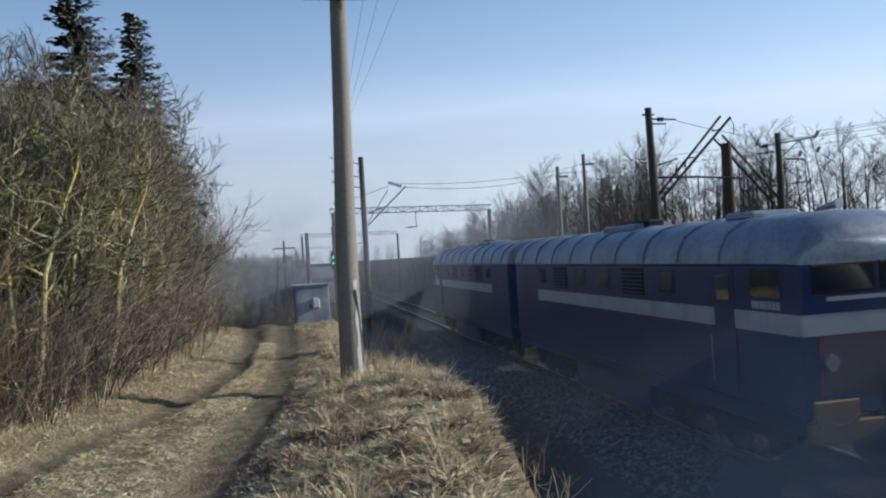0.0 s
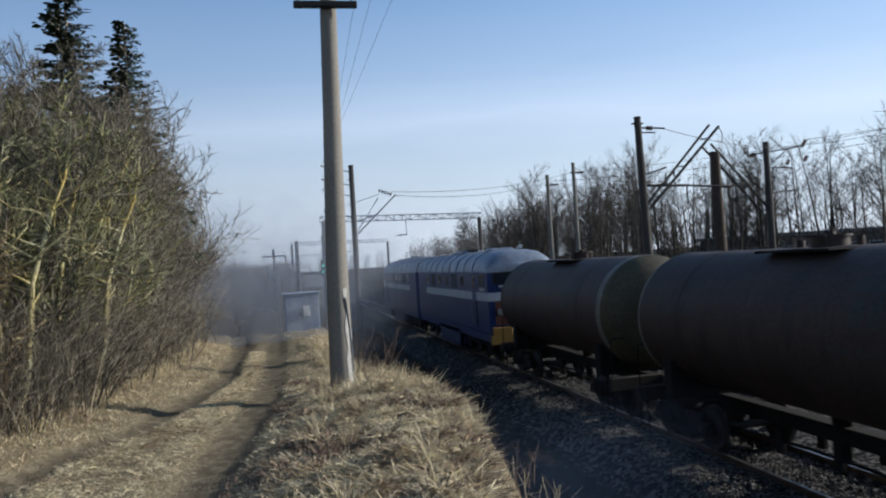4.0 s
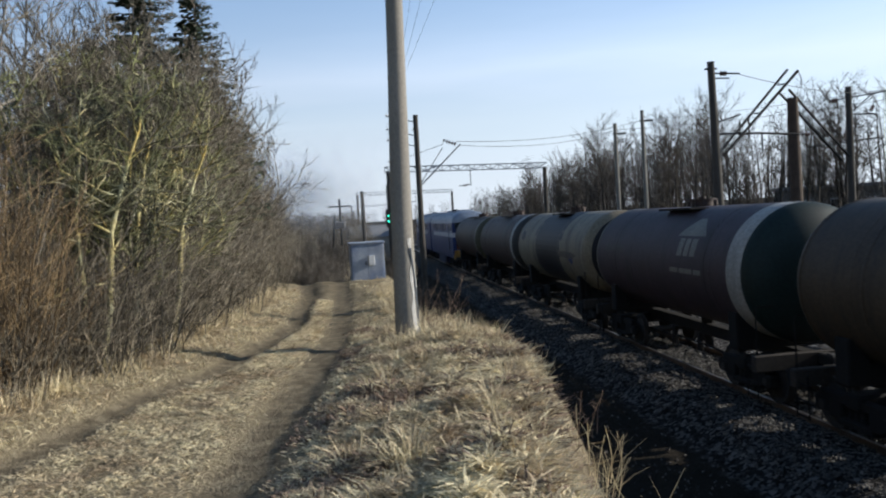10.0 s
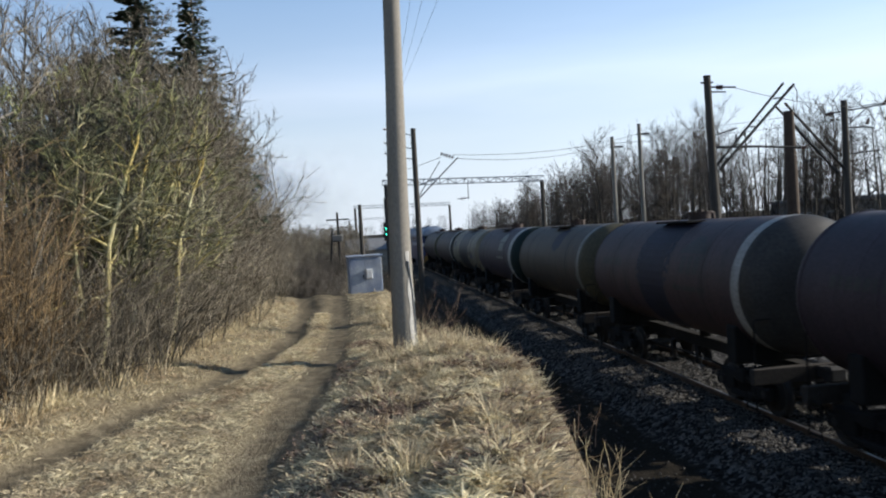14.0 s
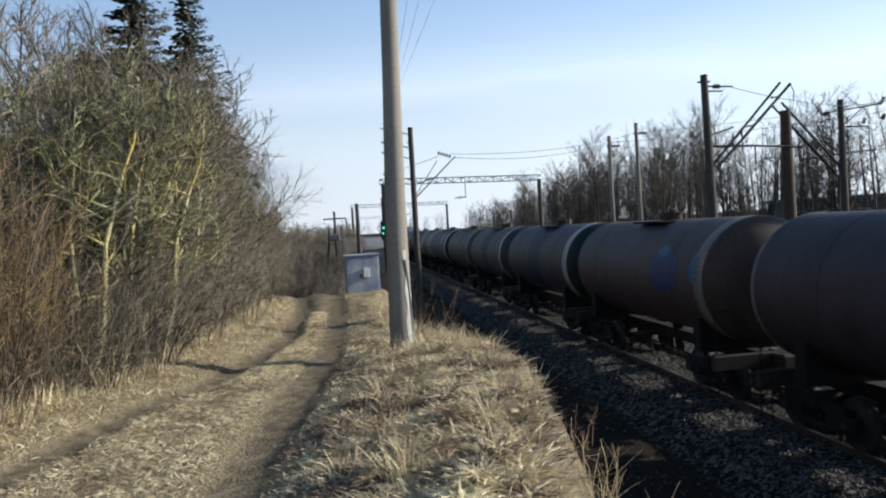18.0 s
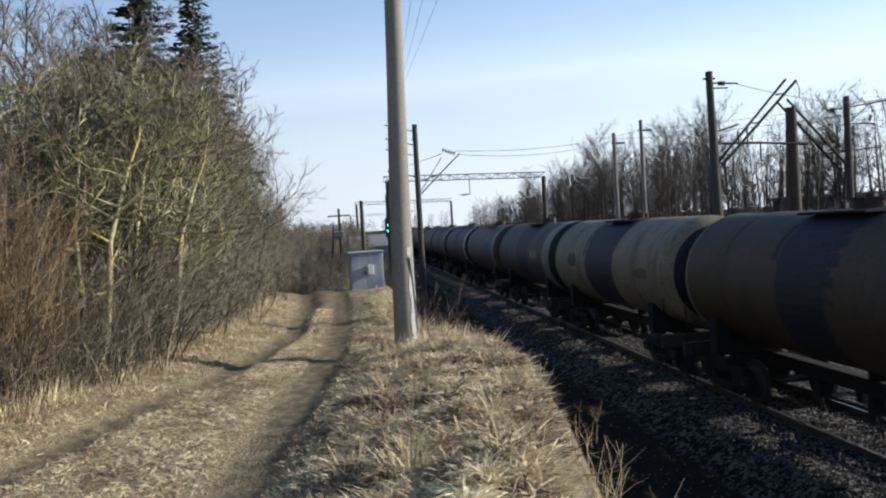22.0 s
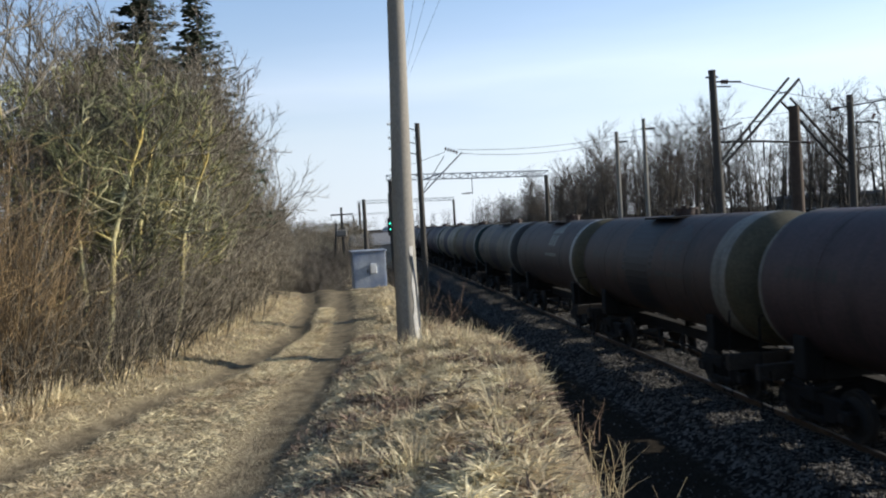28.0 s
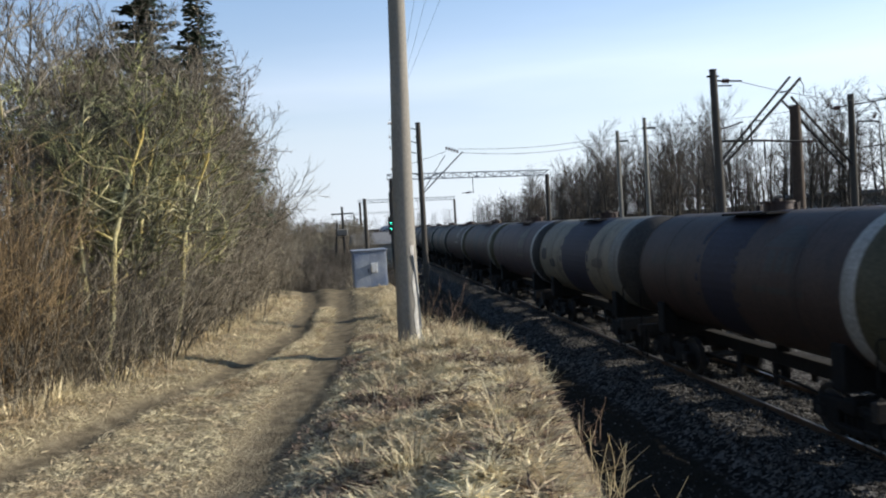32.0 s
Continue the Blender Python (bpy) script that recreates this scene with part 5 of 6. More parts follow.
def make_left_wood():
    rnd = random.Random(5)
    mats = (BARK, BARK, TWIG)
    kinds = [grow_tree(20 + i, 6.0, trunks=2 + i % 2, limbs=13, subs=8, twigs=8, spread=0.48, r=0.048, tip=0.0046, rise=0.1, lift=0.22, wild=0.16, crook=0.08, reach=0.38, sub=0.3) for i in range(4)]
    tall = [grow_tree(40 + i, 8.0, trunks=1, limbs=17, subs=8, twigs=7, spread=0.45, r=0.085, first=0.25, reach=0.32, rise=0.1, wild=0.26, crook=0.08, lift=0.2, tip=0.005, sub=0.32) for i in range(2)]
    src = [tree_thing("bare_tree", k, mats, pose(-9, 60 + 5 * i, ground_z(-9, 60)), "leafless multi-stemmed tree in a dense thicket", group="thicket trees") for i, k in enumerate(kinds)]
    stl = [tree_thing("bare_tree", k, mats, pose(-14, 62 + 6 * i, ground_z(-14, 62)), "tall slender leafless tree behind the thicket", group="thicket trees") for i, k in enumerate(tall)]

    def put(o, x, y, h):
        m = pose(x, y, ground_z(x, y), 0, 0, rnd.uniform(0, 360)) @ Matrix.Diagonal((h, h, h * rnd.uniform(0.92, 1.08), 1))
        c = copy_thing(o, m)
        c.matrix_basis = m
        return c
    # the front row: heights fall away along the track
    y = 6.5
    while y < 75:
        hh = float(np.interp(y, [6, 10.5, 12.5, 16, 20, 28, 38, 75], [0.42, 0.5, 0.8, 1.0, 1.02, 0.9, 0.8, 0.7]))
        put(src[rnd.randrange(4)], hedge_edge(y) - rnd.uniform(1.0, 1.7) - 0.4 * smoothstep(15, 19, y), y, hh * rnd.uniform(0.9, 1.08))
        if rnd.random() < 0.75 and y > 11.5:
            put(src[rnd.randrange(4)], hedge_edge(y) - rnd.uniform(2.4, 3.8), y + rnd.uniform(-0.8, 0.8), hh * rnd.uniform(0.95, 1.2))
        y += float(np.interp(y, [6, 14, 17, 30, 40, 75], [1.5, 1.5, 1.05, 1.4, 2.6, 4.5]))
    for x, y, h in ((-6.3, 15.6, 1.05), (-5.2, 15.9, 0.85), (-9.5, 18, 1.25), (-5.4, 20, 0.95), (-7.5, 24, 1.15), (-11, 22, 1.3), (-5.25, 14.1, 0.98), (-5.4, 18.8, 0.95)):
        put(stl[rnd.randrange(2)], x, y, h)
    for x, y, h in ((-5.6, 18.6, 1.12), (-4.7, 19.0, 1.2), (-4.0, 19.6, 1.22), (-4.0, 20.6, 1.18), (-5.1, 20.4, 1.25), (-3.8, 18.3, 1.1), (-4.4, 17.6, 1.12), (-3.6, 22.5, 1.05), (-3.8, 25.0, 1.0), (-3.5, 21.4, 1.0), (-3.4, 24.0, 0.95), (-3.6, 27.5, 0.9), (-4.5, 13.4, 0.98), (-4.9, 14.6, 1.08), (-4.3, 15.6, 1.08), (-5.0, 16.4, 1.12), (-3.9, 16.8, 1.05)):
        put(src[rnd.randrange(4)], x, y, h)
    # the near trees with lichen on leaning stems
    lich = []
    for sd, x, y, rz, tr in ((91, -3.75, 11.6, 40, 2), (93, -3.5, 12.3, 140, 2)):
        key = grow_tree(sd, 5.0, trunks=tr, limbs=16, subs=9, twigs=7, spread=0.75, r=0.06, lean=0.1, first=0.3, tip=0.0058, reach=0.38, rise=0.05, lift=0.08, crook=0.1, wild=0.36, thick=0.5, sub=0.42)
        lich.append(tree_thing("lichen_tree", key, (BARK_LICHEN, BARK_LICHEN, TWIG_GREEN), pose(x, y, 2.5, 0, 0, rz), "leafless tree with yellow-green lichen on leaning stems", group="lichen trees"))
    for x, y, h in ((-4.5, 13.0, 1.0), (-3.25, 13.9, 0.98), (-3.9, 14.4, 1.08), (-3.3, 15.8, 1.0), (-4.0, 15.4, 1.15)):
        put(lich[rnd.randrange(2)], x, y, h)
    # reddish willow clumps
    sh = [grow_shrub(60 + i, 3.6, 80, 0.75, 0.011, 9) for i in range(2)]
    so = []
    for i, (a, b) in enumerate(sh):
        o = thing("willow_shrub", pose(-4.8, 8.6 + i * 1.3, ground_z(-4.8, 8.6)), "clump of bare reddish-brown willow rods", "shrub", "willow shrubs")
        part("stem_clump", a.data("stem_clump", TWIG_RED), None, o)
        part("crown", b.data("crown", TWIG_RED), None, o)
        so.append(o)
    for x, y, h in ((-5.6, 9.4, 1.0), (-4.4, 9.7, 0.9), (-5.2, 7.4, 1.05), (-6.2, 8.0, 1.2), (-6.3, 10.4, 1.1), (-4.15, 10.6, 0.7)):
        put(so[rnd.randrange(2)], x, y, h)
    # grey undergrowth along the edge
    us = [grow_shrub(70 + i, 1.9, 30, 0.6, 0.0085, 14, 0.22, 0.22) for i in range(4)]
    uo = []
    for i, (a, b) in enumerate(us):
        o = thing("undergrowth_shrub", pose(-3.6 - 0.5 * i, 12.6 + i, ground_z(-4, 13)), "low tangle of thin bare grey stems", "shrub", "undergrowth shrubs")
        part("stem_clump", a.data("stem_clump", TWIG), None, o)
        part("crown", b.data("crown", TWIG), None, o)
        uo.append(o)
    y = 5.5
    while y < 40:
        put(uo[rnd.randrange(4)], hedge_edge(y) - rnd.uniform(0.25, 0.6), y, rnd.uniform(0.6, 1.0))
        put(uo[rnd.randrange(4)], hedge_edge(y) - rnd.uniform(0.8, 1.6), y + 0.3, rnd.uniform(0.8, 1.3))
        y += float(np.interp(y, [5, 15, 40], [0.62, 0.85, 2.2]))
    for i in range(22):
        y = 10.4 + 0.36 * i
        put(uo[rnd.randrange(4)], hedge_edge(y) - rnd.uniform(0.3, 0.8), y, rnd.uniform(1.0, 1.45))
    # scrub on the bank beyond the cabinet and across the end of the lane
    for i in range(46):
        y = rnd.uniform(29, 90)
        x = rnd.uniform(0.9, 3.0) if y < 60 else rnd.uniform(-5, 2.6)
        put(uo[rnd.randrange(4)], x, y, rnd.uniform(0.7, 1.2))
    for i in range(90):
        y = rnd.uniform(56, 165)
        put(src[rnd.randrange(4)], rnd.uniform(-9, 2.0) - 0.02 * (y - 60), y, rnd.uniform(0.7, 1.05) * (0.7 + 0.006 * (y - 62)))
    # the thicket that closes the lane, too dense to count
    lane = []
    for i in range(150):
        y = 29.5 + 75 * rnd.random() ** 1.5
        x = rnd.uniform(-5.0, -0.35) if rnd.random() < 0.72 else rnd.uniform(0.9, 3.2)
        lane.append((x - 0.015 * (y - 30), y, rnd.uniform(0.5, 0.8) * (1 + 0.012 * (y - 30))))
    vs, fs = [], []
    for x, y, h in lane:
        c, s, g = math.cos(x * 9.1), math.sin(x * 9.1), ground_z(x, y)
        for w in us[rnd.randrange(4)]:
            k = len(vs)
            vs += [(x + h * 1.2 * (c * p[0] - s * p[1]), y + h * 1.2 * (s * p[0] + c * p[1]), g + h * p[2]) for p in w.v]
            fs += [tuple(q + k for q in f) for f in w.f]
    me = bpy.data.meshes.new("lane_thicket")
    me.from_pydata(vs, [], fs)
    me.materials.append(TWIG_DARK)
    tagged(new("lane_thicket", me), "dense bare thicket closing the end of a dirt lane", "thicket", kind="stuff")
    # spruces behind
    for sd, x, y, h in ((3, -5.3, 22.0, 10.3), (4, -4.1, 23.4, 9.3), (6, -8.3, 23, 5.2), (8, -5.7, 19.5, 6.6), (9, -4.9, 17.8, 4.8), (12, -4.8, 16.2, 4.4)):
        tr, nd = grow_spruce(sd, h)
        t = thing("spruce_tree", pose(x, y, ground_z(x, y)), "dark green spruce rising above bare trees", "tree", "spruces")
        part("trunk", tr.data("trunk", BARK), None, t)
        part("needles", nd.data("needles", NEEDLE), None, t)


make_left_wood()


def make_right_wood():
    rnd = random.Random(9)
    mats = (TWIG_DARK, TWIG_DARK, TWIG_DARK)
    kinds = [grow_slim(120 + i, 15.0) for i in range(5)]
    src = [tree_thing("bare_tree", k, mats, pose(34 + 3 * i, 82 + 3 * i, -0.4), "tall leafless birch-like tree beyond the railway", group="far trees") for i, k in enumerate(kinds)]

    def put(o, x, y, h):
        m = pose(x, y, -0.45, 0, 0, rnd.uniform(0, 360)) @ Matrix.Diagonal((h, h, h, 1))
        copy_thing(o, m).matrix_basis = m
    rest = []
    for i in range(185):
        y = 56 + 123 * (i / 184) ** 0.95 + rnd.uniform(-3, 3)
        deep = rnd.uniform(-1, 14)
        x = float(np.interp(y, [50, 75, 110, 140, 175], [31, 31, 30, 27, 29])) + deep
        h = rnd.uniform(0.72, 1.02) * (1 - 0.25 * smoothstep(115, 150, y))
        if deep < 8 and y < 140:
            put(src[rnd.randrange(5)], x, y, h)
        else:
            rest.append((x, y, h))
    for i in range(34):
        put(src[rnd.randrange(5)], rnd.uniform(36, 62), rnd.uniform(42, 72), rnd.uniform(0.72, 1.0))
    # the deep and distant wood, too thick to count
    rest += [(rnd.uniform(42, 66), rnd.uniform(62, 88), rnd.uniform(0.7, 0.95)) for i in range(14)]
    for i in range(150):
        y = rnd.uniform(84, 165)
        rest.append((float(np.interp(y, [60, 110, 140, 170], [38, 34, 29, 29])) + rnd.uniform(0, 16), y, rnd.uniform(0.62, 0.92) * (1 - 0.2 * smoothstep(115, 150, y))))
    rest += [(rnd.uniform(-110, 60), rnd.uniform(240, 330), rnd.uniform(0.45, 0.8)) for i in range(110)]
    far = [grow_slim(140 + i, 15.0, limbs=15, subs=4, twigs=3, tip=0.015, first=0.2) for i in range(3)]
    vs, fs = [], []
    for x, y, h in rest:
        c, s = math.cos(x * 7.3), math.sin(x * 7.3)
        for w in far[rnd.randrange(3)]:
            k = len(vs)
            vs += [(x + h * (c * p[0] - s * p[1]), y + h * (s * p[0] + c * p[1]), h * p[2] - 0.45) for p in w.v]
            fs += [tuple(q + k for q in f) for f in w.f]
    me = bpy.data.meshes.new("far_wood")
    me.from_pydata(vs, [], fs)
    me.materials.append(TWIG_DARK)
    tagged(new("far_wood", me), "distant leafless wood beyond the railway", "wood", kind="stuff")
    # low scrub behind the train
    sc = grow_shrub(88, 3.0, 34, 1.3, 0.03, 8)
    o = thing("scrub_shrub", pose(30, 60, -0.45), "dark leafless scrub beyond the railway", "shrub", "scrub shrubs")
    part("stem_clump", sc[0].data("stem_clump", TWIG_DARK), None, o)
    part("crown", sc[1].data("crown", TWIG_DARK), None, o)
    for i in range(46):
        y = rnd.uniform(40, 130)
        put(o, float(np.interp(y, [40, 75, 130], [36, 32, 28])) + rnd.uniform(0, 8), y, rnd.uniform(1.0, 2.0))
    for i in range(60):
        y = rnd.uniform(95, 240)
        put(o, rnd.uniform(14, 30) if rnd.random() < 0.7 else rnd.uniform(-2, 5.5), y, rnd.uniform(0.8, 1.5))
    for i in range(16):
        y = rnd.uniform(46, 84)
        put(o, rnd.uniform(18, 24) + 0.32 * y, y, rnd.uniform(0.8, 1.4))
    b = thing("low_building", pose(46, 62, -0.45, 0, 0, -20), "low grey flat-roofed building behind trees", "building")
    w = part("wall", Mesh().box(-8, 8, 0, 6, 0, 5.3), WALL_GREY, b)
    for i in range(6):
        fr = part("window_frame", Mesh().box(-7 + i * 2.5, -5.6 + i * 2.5, -0.05, 0.02, 3.2, 4.4), LOCO_WHITE, w)
        part("pane", Mesh().box(-6.9 + i * 2.5, -5.7 + i * 2.5, -0.07, -0.04, 3.3, 4.3), GLASS, fr)
    part("roof", Mesh().box(-8.3, 8.3, -0.4, 6.3, 5.3, 5.6), ROOF_GREY, b)
    s = thing("trackside_shed", pose(2.6, 92, ground_z(2.6, 92) - 0.1, 0, 0, 8), "small tan trackside shed with a dark pitched roof", "shed")
    w = part("wall", Mesh().box(-2.4, 2.4, 0, 4, 0, 3.0), WALL_TAN, s)
    part("door", Mesh().box(-0.5, 0.5, -0.05, 0.02, 0.1, 2.1, 0.01), STEEL_D, w)
    rf = Mesh()
    rf.add([Vector(p) for p in ((-2.7, -0.3, 2.9), (2.7, -0.3, 2.9), (2.7, 4.3, 2.9), (-2.7, 4.3, 2.9), (-2.7, 2, 4.3), (2.7, 2, 4.3))], [(0, 1, 5, 4), (2, 3, 4, 5), (0, 4, 3), (1, 2, 5), (3, 2, 1, 0)])
    part("roof", rf, ROOF_GREY, s)
    tp = thing("transformer_pole", pose(-0.9, 70, ground_z(-0.9, 70) - 0.2), "slim pole carrying a small transformer", "pole")
    part("shaft", Mesh().rod((0, 0, 0), (0, 0, 5.6), 0.13, 0.1, n=8), CONCRETE_D, tp)
    part("shaft", Mesh().rod((-0.9, 0, 0), (-0.5, 0, 4.2), 0.1, 0.08, n=8), CONCRETE_D, tp)
    part("transformer", Mesh().box(-0.6, 0.4, -0.35, 0.35, 3.0, 3.6, 0.08), WALL_GREY, tp)
    part("crossarm", Mesh().box(-1.0, 1.0, -0.06, 0.06, 4.9, 5.02), STEEL_D, tp)


make_right_wood()


def blades(name, count, place, height, material, flat, width, seed, label, comb=0.7, loose=0.35, fan=0):
    """Loose blades of dead grass in three stiff bends; neighbours lie much the same way."""
    rnd = np.random.default_rng(seed)
    pts = place(rnd, count)
    v, f = [], []
    lay = [5.0 * noise.noise(Vector((x * 2.6, y * 2.6, seed))) + 2.5 * noise.noise(Vector((x * 9, y * 9, seed))) for x, y in pts]
    ang = np.array(lay) + 3.6 + rnd.normal(0, comb, len(pts))
    if fan:
        # each tuft spreads out from its own middle
        at = np.array(pts)
        mid = np.repeat(at[:len(at) // fan * fan].reshape(-1, fan, 2).mean(axis=1), fan, axis=0)
        out = at[:len(mid)] - mid
        ang[:len(mid)] = np.arctan2(out[:, 1], out[:, 0]) + rnd.normal(0, 0.35, len(mid)) + 0.5 * np.sin(ang[:len(mid)])
    hs = rnd.uniform(0.35, 1.0, len(pts)) * height
    hs *= np.array([1.0 if x < along(RIGHT_RUT, y) else min(1.0, max(0.35, (x - along(RIGHT_RUT, y)) / 1.2)) for x, y in pts])
    fl = np.clip(rnd.normal(flat, loose, len(pts)), 0.1, 1.54)
    ws = width * (0.45 + 1.6 * rnd.random(len(pts)) ** 2)
    tilt = rnd.normal(0, 0.6, len(pts))
    for (x, y), a, h, q, w, ti in zip(pts, ang, hs, fl, ws, tilt):
        z = ground_z(x, y) - 0.01
        dx, dy = math.cos(a), math.sin(a)
        sx, sy, sz = -dy * w * math.cos(ti), dx * w * math.cos(ti), w * math.sin(ti)
        k = len(v)
        q0 = min(1.45, q * 0.75)
        r1, z1 = math.sin(q0) * h * 0.4, math.cos(q0) * h * 0.4
        r2, z2 = r1 + math.sin(q) * h * 0.35, z1 + math.cos(q) * h * 0.35
        q3 = min(1.9, q + 0.12)
        r3, z3 = r2 + math.sin(q3) * h * 0.25, max(0.015, z2 + math.cos(q3) * h * 0.25)
        v += [(x - sx, y - sy, z), (x + sx, y + sy, z),
              (x + dx * r1 + sx, y + dy * r1 + sy, z + z1 + sz), (x + dx * r1 - sx, y + dy * r1 - sy, z + z1 - sz),
              (x + dx * r2 + sx * 0.7, y + dy * r2 + sy * 0.7, z + z2 + sz * 0.7), (x + dx * r2 - sx * 0.7, y + dy * r2 - sy * 0.7, z + z2 - sz * 0.7),
              (x + dx * r3, y + dy * r3, z + z3)]
        f += [(k, k + 1, k + 2, k + 3), (k + 3, k + 2, k + 4, k + 5), (k + 5, k + 4, k + 6)]
    me = bpy.data.meshes.new(name)
    me.from_pydata(v, [], f)
    me.materials.append(material)
    return tagged(new(name, me), label, "grass", kind="stuff")


def mound_spots(rnd, n):
    out = []
    while len(out) < n:
        cy = 3.2 + 11 * rnd.random() ** 1.3
        cx = along(RIGHT_RUT, cy) + 0.45 + rnd.random() * (bank_edge(cy) - 0.08 - along(RIGHT_RUT, cy) - 0.45)
        if litter_patch(cx, cy) > rnd.uniform(0.1, 0.45):
            continue
        if noise.noise(Vector((cx * 2.1, cy * 2.1, 3.3))) + 0.5 * noise.noise(Vector((cx * 6, cy * 6, 1.3))) < rnd.uniform(-0.55, 0.25):
            continue
        for i in range(14):
            out.append((cx + rnd.normal(0, 0.07), cy + rnd.normal(0, 0.07)))
    return out


def litter_patch(x, y):
    """Where brown dead plants lie thick among the straw."""
    return noise.noise(Vector((x * 1.5, y * 1.1, 7.7))) + 0.6 * noise.noise(Vector((x * 4.2, y * 3.4, 2.9)))


def litter_spots(rnd, n):
    out = []
    while len(out) < n:
        cy = 3.4 + 11 * rnd.random() ** 1.3
        cx = along(RIGHT_RUT, cy) + 0.35 + rnd.random() * (bank_edge(cy) - along(RIGHT_RUT, cy) - 0.35)
        if litter_patch(cx, cy) > rnd.uniform(-0.1, 0.2):
            out += [(cx + rnd.normal(0, 0.08), cy + rnd.normal(0, 0.08)) for i in range(14)]
    return out


def strip_spots(lo, hi, y0, y1, power=1.3):
    def place(rnd, n):
        out = []
        while len(out) < n:
            cy = y0 + (y1 - y0) * rnd.random() ** power
            a, b = lo(cy), hi(cy)
            cx = a + rnd.random() * (b - a)
            for i in range(10):
                out.append((cx + rnd.normal(0, 0.08), cy + rnd.normal(0, 0.08)))
        return out
    return place


blades("mound_grass", 80000, mound_spots, 0.25, STRAW, 1.46, 0.0039, 1, "matted dry straw grass on a mound", 1.3, 0.24, 14)
blades("mound_stalks", 30000, litter_spots, 0.2, STRAW_D, 1.38, 0.0055, 2, "dead brown stalks among dry grass", 1.6, 0.3, 14)
blades("road_grass", 40000, strip_spots(lambda y: along(LEFT_RUT, y) + 0.33, lambda y: along(RIGHT_RUT, y) - 0.33, 4, 20), 0.14, STRAW, 1.42, 0.0028, 3, "trodden dry grass between wheel ruts", 1.3, 0.18)
blades("verge_grass", 20000, strip_spots(lambda y: hedge_edge(y) - 0.4, lambda y: along(LEFT_RUT, y) - 0.33, 4, 24), 0.17, STRAW, 1.25, 0.0036, 4, "dry grass verge below a thicket", 1.2)
blades("bank_grass", 5000, strip_spots(lambda y: bank_edge(y) + 0.1, lambda y: bank_edge(y) + 2.2, 3, 30), 0.24, STRAW_D, 1.0, 0.004, 5, "dead grass on the bank's slope", 1.4)
blades("far_grass", 9000, strip_spots(lambda y: along(RIGHT_RUT, y) + 0.3, lambda y: bank_edge(y) - 0.1, 13, 45, 1.6), 0.16, STRAW, 1.2, 0.006, 6, "dry grass along the top of the bank")


def verge_tufts(rnd, n):
    """Tall tufts that lean out from the foot of the thicket and from the crest of the bank."""
    out = []
    while len(out) < n:
        y = 5.5 + 16 * rnd.random() ** 1.2
        x = hedge_edge(y) + rnd.uniform(-0.35, 0.15) if rnd.random() < 0.6 else rnd.uniform(along(RIGHT_RUT, y) + 0.9, bank_edge(y))
        out += [(x + rnd.normal(0, 0.05), y + rnd.normal(0, 0.05)) for i in range(34)]
    return out


blades("grass_tufts", 9500, verge_tufts, 0.42, STRAW, 0.9, 0.0036, 7, "tall arching tufts of bleached grass", 2.2, 0.4, 34)


def make_stones():
    """Loose ballast between the bank and the train and between the rails."""
    rnd = np.random.default_rng(8)
    v, f = [], []
    base = [(1, 0, 0), (-1, 0, 0), (0, 1, 0), (0, -1, 0), (0, 0, 1), (0, 0, -0.6)]
    tri = [(0, 2, 4), (2, 1, 4), (1, 3, 4), (3, 0, 4), (2, 0, 5), (1, 2, 5), (3, 1, 5), (0, 3, 5)]
    for i in range(26000):
        y = 7 + 48 * rnd.random() ** 1.5
        x = rnd.uniform(4.6, 11.8) if rnd.random() < 0.2 else rnd.uniform(6.9, 10.6)
        s = rnd.uniform(0.015, 0.04)
        z = ground_z(x, y) + s * 0.3
        k = len(v)
        for p in base:
            q = rnd.uniform(0.6, 1.3, 3) * s
            v.append((x + p[0] * q[0], y + p[1] * q[1], z + p[2] * q[2]))
        f += [tuple(k + j for j in t) for t in tri]
    me = bpy.data.meshes.new("ballast_stones")
    me.from_pydata(v, [], f)
    me.materials.append(STONE)
    tagged(new("ballast_stones", me), "loose grey ballast stones along the track", "ballast", kind="stuff")


make_stones()


def make_saplings():
    """Thin dry stems on the slope and behind the pole."""
    rnd = random.Random(31)
    for x, y, h, n in ((1.6, 14.2, 1.3, 5), (1.3, 16.0, 1.5, 6), (1.95, 6.0, 1.15, 9), (2.1, 7.0, 0.8, 8), (2.35, 8.4, 0.6, 7), (2.4, 10.6, 0.7, 8), (2.3, 12.0, 0.6, 8), (1.25, 12.6, 0.8, 7), (0.5, 12.0, 0.4, 7), (1.0, 11.7, 0.35, 7)):
        o = thing("sapling", pose(x, y, ground_z(x, y)), "few thin bare pale stems in dry grass", "sapling", "saplings")
        for i in range(n):
            w = Wood(rnd)
            p = Vector((rnd.gauss(0, 0.16), rnd.gauss(0, 0.16), -0.05))
            d = Vector((rnd.gauss(0.1, 0.3), rnd.gauss(0, 0.3), 1))
            l = wander(rnd, p, d, h * rnd.uniform(0.5, 1), 4, 0.12, 0.0)
            w.limb(l, 0.005, 0.0016, 4)
            for k in range(4):
                j = rnd.randrange(1, 4)
                w.limb(wander(rnd, l[j], Vector((rnd.gauss(0, 0.6), rnd.gauss(0, 0.6), 0.6)), h * 0.25, 2, 0.1, 0), 0.003, 0.0012, 3)
            part("stem", w.data("stem", STRAW if y < 7.5 else STRAW_D), None, o)


make_saplings()


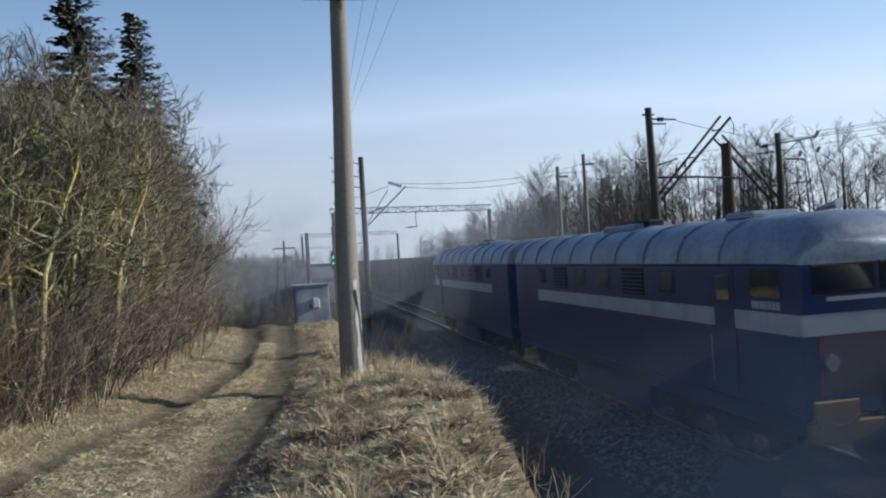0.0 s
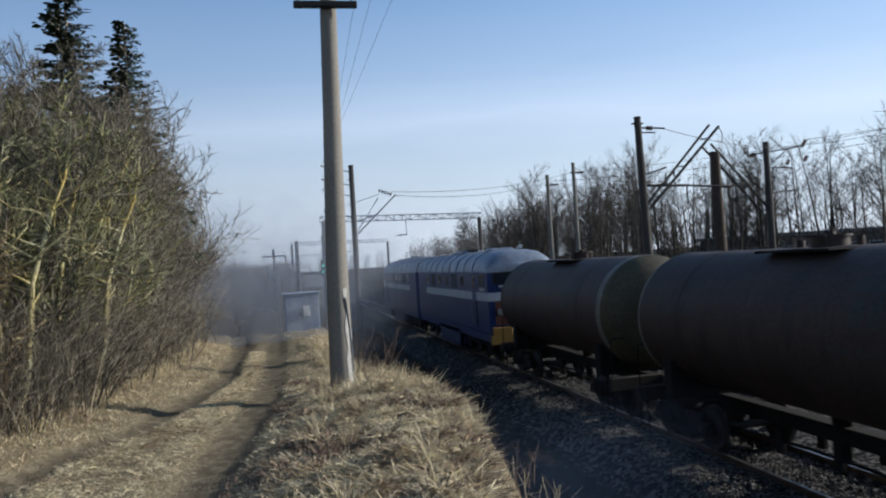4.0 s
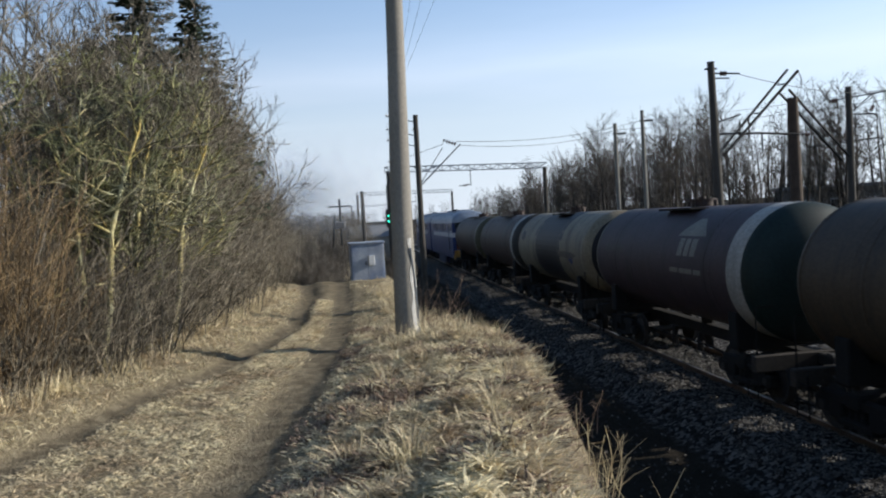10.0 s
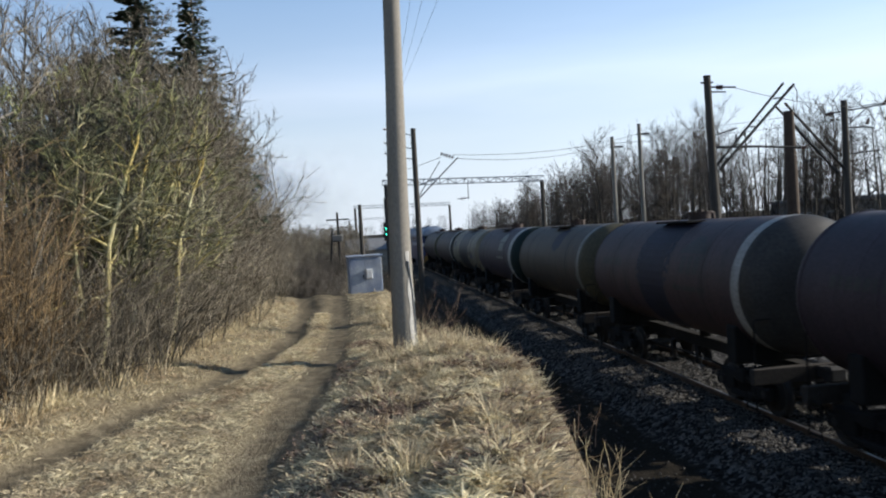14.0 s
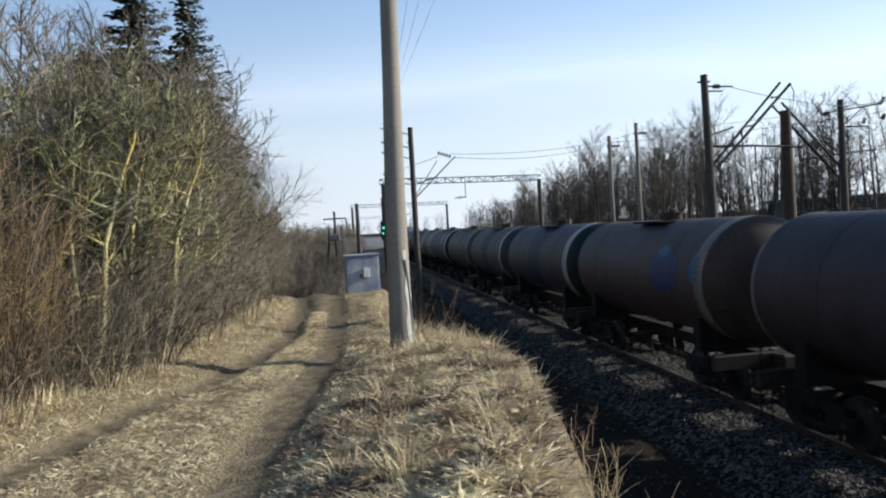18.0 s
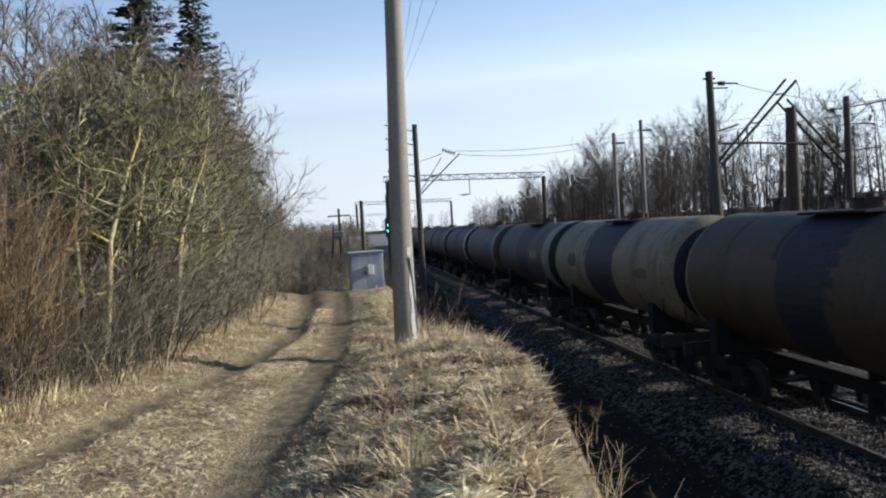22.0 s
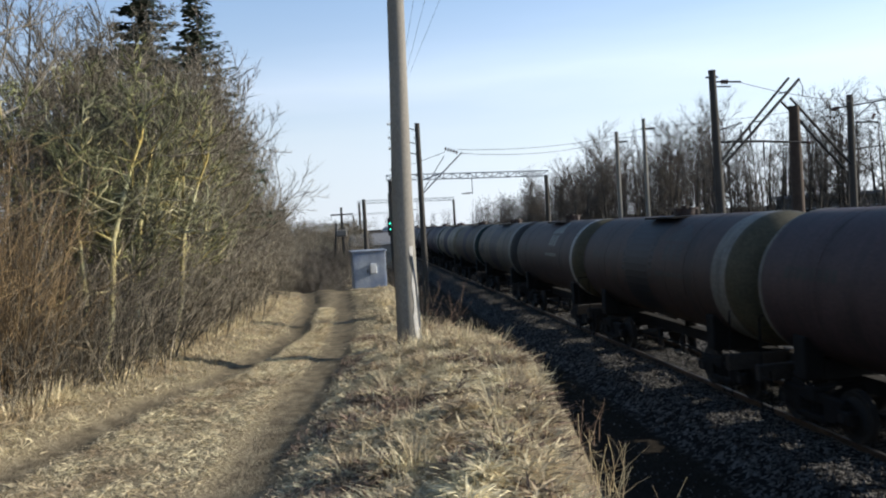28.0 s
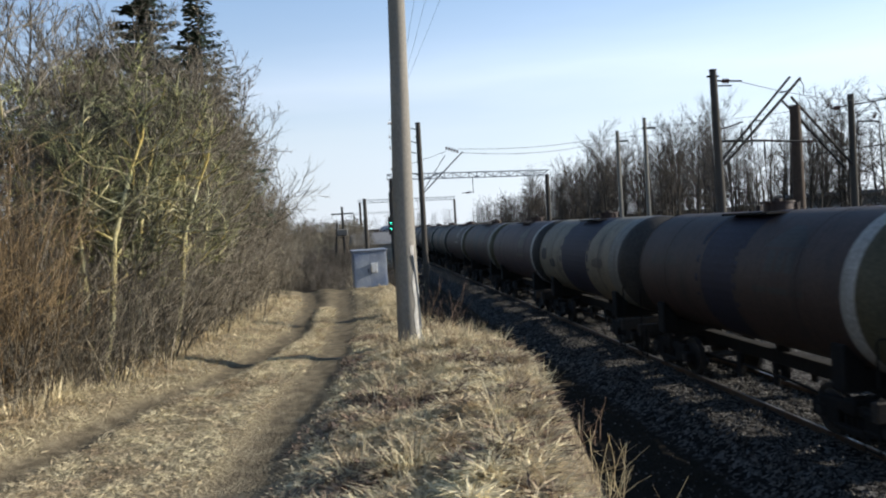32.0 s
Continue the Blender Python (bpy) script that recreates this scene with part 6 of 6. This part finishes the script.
def smoke_material():
    m = bpy.data.materials.new("thin smoke")
    m.use_nodes = True
    n, l = m.node_tree.nodes, m.node_tree.links
    n.clear()
    out, mixs = n.new("ShaderNodeOutputMaterial"), n.new("ShaderNodeMixShader")
    tr, df = n.new("ShaderNodeBsdfTransparent"), n.new("ShaderNodeBsdfDiffuse")
    df.inputs["Color"].default_value = (0.55, 0.58, 0.64, 1)
    at = n.new("ShaderNodeAttribute")
    at.attribute_name = "veil"
    no, co = n.new("ShaderNodeTexNoise"), n.new("ShaderNodeTexCoord")
    no.inputs["Scale"].default_value, no.inputs["Detail"].default_value = 0.35, 3
    l.new(co.outputs["Object"], no.inputs["Vector"])
    mu = n.new("ShaderNodeMath")
    mu.operation = "MULTIPLY"
    l.new(at.outputs["Fac"], mu.inputs[0])
    l.new(no.outputs["Fac"], mu.inputs[1])
    l.new(mu.outputs[0], mixs.inputs[0])
    l.new(tr.outputs[0], mixs.inputs[1])
    l.new(df.outputs[0], mixs.inputs[2])
    l.new(mixs.outputs[0], out.inputs["Surface"])
    return m


SMOKE = smoke_material()


def smoke_puff(seed, w, h, thick, bulge=0.16):
    """A ragged bulging veil of smoke that thins out towards its edges."""
    rnd = random.Random(seed)
    n = 16
    vs, fs, den = [], [], []
    for j in range(n + 1):
        for i in range(n + 1):
            u, v = 2 * i / n - 1, 2 * j / n - 1
            bul = (1 - u * u) * (1 - v * v)
            q = noise.noise(Vector((u * 1.5 + seed, v * 1.5, 0.3)))
            vs.append((u * w / 2, -bul * w * bulge + q * 5 * bulge, v * h / 2))
            den.append(thick * max(0.0, 1 - u * u) ** 1.5 * max(0.0, 1 - v * v) ** 1.5)
    for j in range(n):
        for i in range(n):
            k = j * (n + 1) + i
            fs.append((k, k + 1, k + n + 2, k + n + 1))
    me = bpy.data.meshes.new("smoke_puff")
    me.from_pydata(vs, [], fs)
    at = me.attributes.new("veil", "FLOAT", "POINT")
    at.data.foreach_set("value", den)
    me.polygons.foreach_set("use_smooth", [True] * len(me.polygons))
    me.materials.append(SMOKE)
    return tagged(new("smoke_puff", me), "thin drifting bluish veil of diesel smoke", "smoke", "smoke puffs", kind="stuff")


# each puff with its places at 0, 1.5, 3, 6, 10, 16 and 32 s
PUFFS = [
    (smoke_puff(1, 14, 4.6, 0.85, 0.01), [(7.2, 9.5, 1.35), (1.6, 14.5, 0.9), (-1.8, 20.0, 2.0), (-4.0, 29, 4), (-7, 44, 6), (-13, 78, 11), (-36, 170, 26)]),
    (smoke_puff(5, 11, 3.4, 0.75, 0.01), [(7.0, 9.0, 0.5), (6.2, 9.6, 0.3), (4.8, 10.5, 0.2), (-5.5, 18, 2.5), (-10, 40, 6), (-15, 74, 11), (-36, 160, 26)]),
    (smoke_puff(2, 17, 4.0, 0.55, 0.02), [(-0.9, 18.0, 1.1), (-1.5, 22.5, 1.4), (-2.0, 27.0, 3.0), (-4.5, 36, 4.6), (-7, 52, 6), (-12, 90, 11), (-38, 190, 28)]),
    (smoke_puff(3, 24, 12, 0.52), [(-4.2, 30.0, 3.2), (-4.3, 33.0, 3.4), (-4.4, 37.0, 3.8), (-4.5, 47, 4.8), (-7, 66, 6.5), (-12, 110, 12), (-42, 210, 30)]),
    (smoke_puff(4, 36, 15, 0.44), [(4.0, 50.0, 4.5), (3.0, 53.0, 4.8), (1.0, 57.0, 5.2), (-2.0, 68, 6), (-6, 88, 8), (-14, 130, 14), (-46, 230, 32)]),
]

# ---- what moves ----
def train_front(t):
    """Way of the first wagon's front rim along the track: the train gathers speed."""
    u = t / 16 - 1
    late = 0.4 * math.exp(-((t - 6.5) / 2.2) ** 2)
    return 94.8388 + u * (99.735 + u * (15.1585 + u * (-0.9377 + u * -2.04))) + late


# slack of each wagon in its couplings
SLACK = [0.14, 0.0, 0.05, 0.03, 0.03, 0.26, -0.15, 0.1, -0.36, -0.25, -0.2, -0.2, -0.2, -0.08, 0.07, 0.34, 0.33, 0.1, 0.0]


def motions():
    ticks = [0.0] + [i * 1.0 for i in range(1, 33)]
    for k, car in enumerate(CARS):
        walk(car, [(t, pose(TRACK_X, train_front(t) - RIM - PITCH * k + SLACK[k], 0)) for t in ticks])
    for lo, d in ((LOCOS[0], 2.15 + 8.25), (LOCOS[1], 2.15 + 8.25 + 17.6)):
        walk(lo, [(t, pose(TRACK_X, train_front(t) + d, 0)) for t in ticks])
    # wheels roll without slipping, under a quarter turn from key to key
    spin = [i * 0.08 for i in range(401)]
    turns = [pose(0, 0, 0, -math.degrees((train_front(t) - train_front(0)) / 0.475)).to_quaternion() for t in spin]
    for w in WHEELSETS:
        at = w.location.copy()
        walk(w, [(t, Matrix.LocRotScale(at, q, None)) for t, q in zip(spin, turns)])
    for puff, places in PUFFS:
        walk(puff, [(t, pose(*p)) for t, p in zip((0, 1.5, 3, 6, 10, 16, 32), places)])


motions()
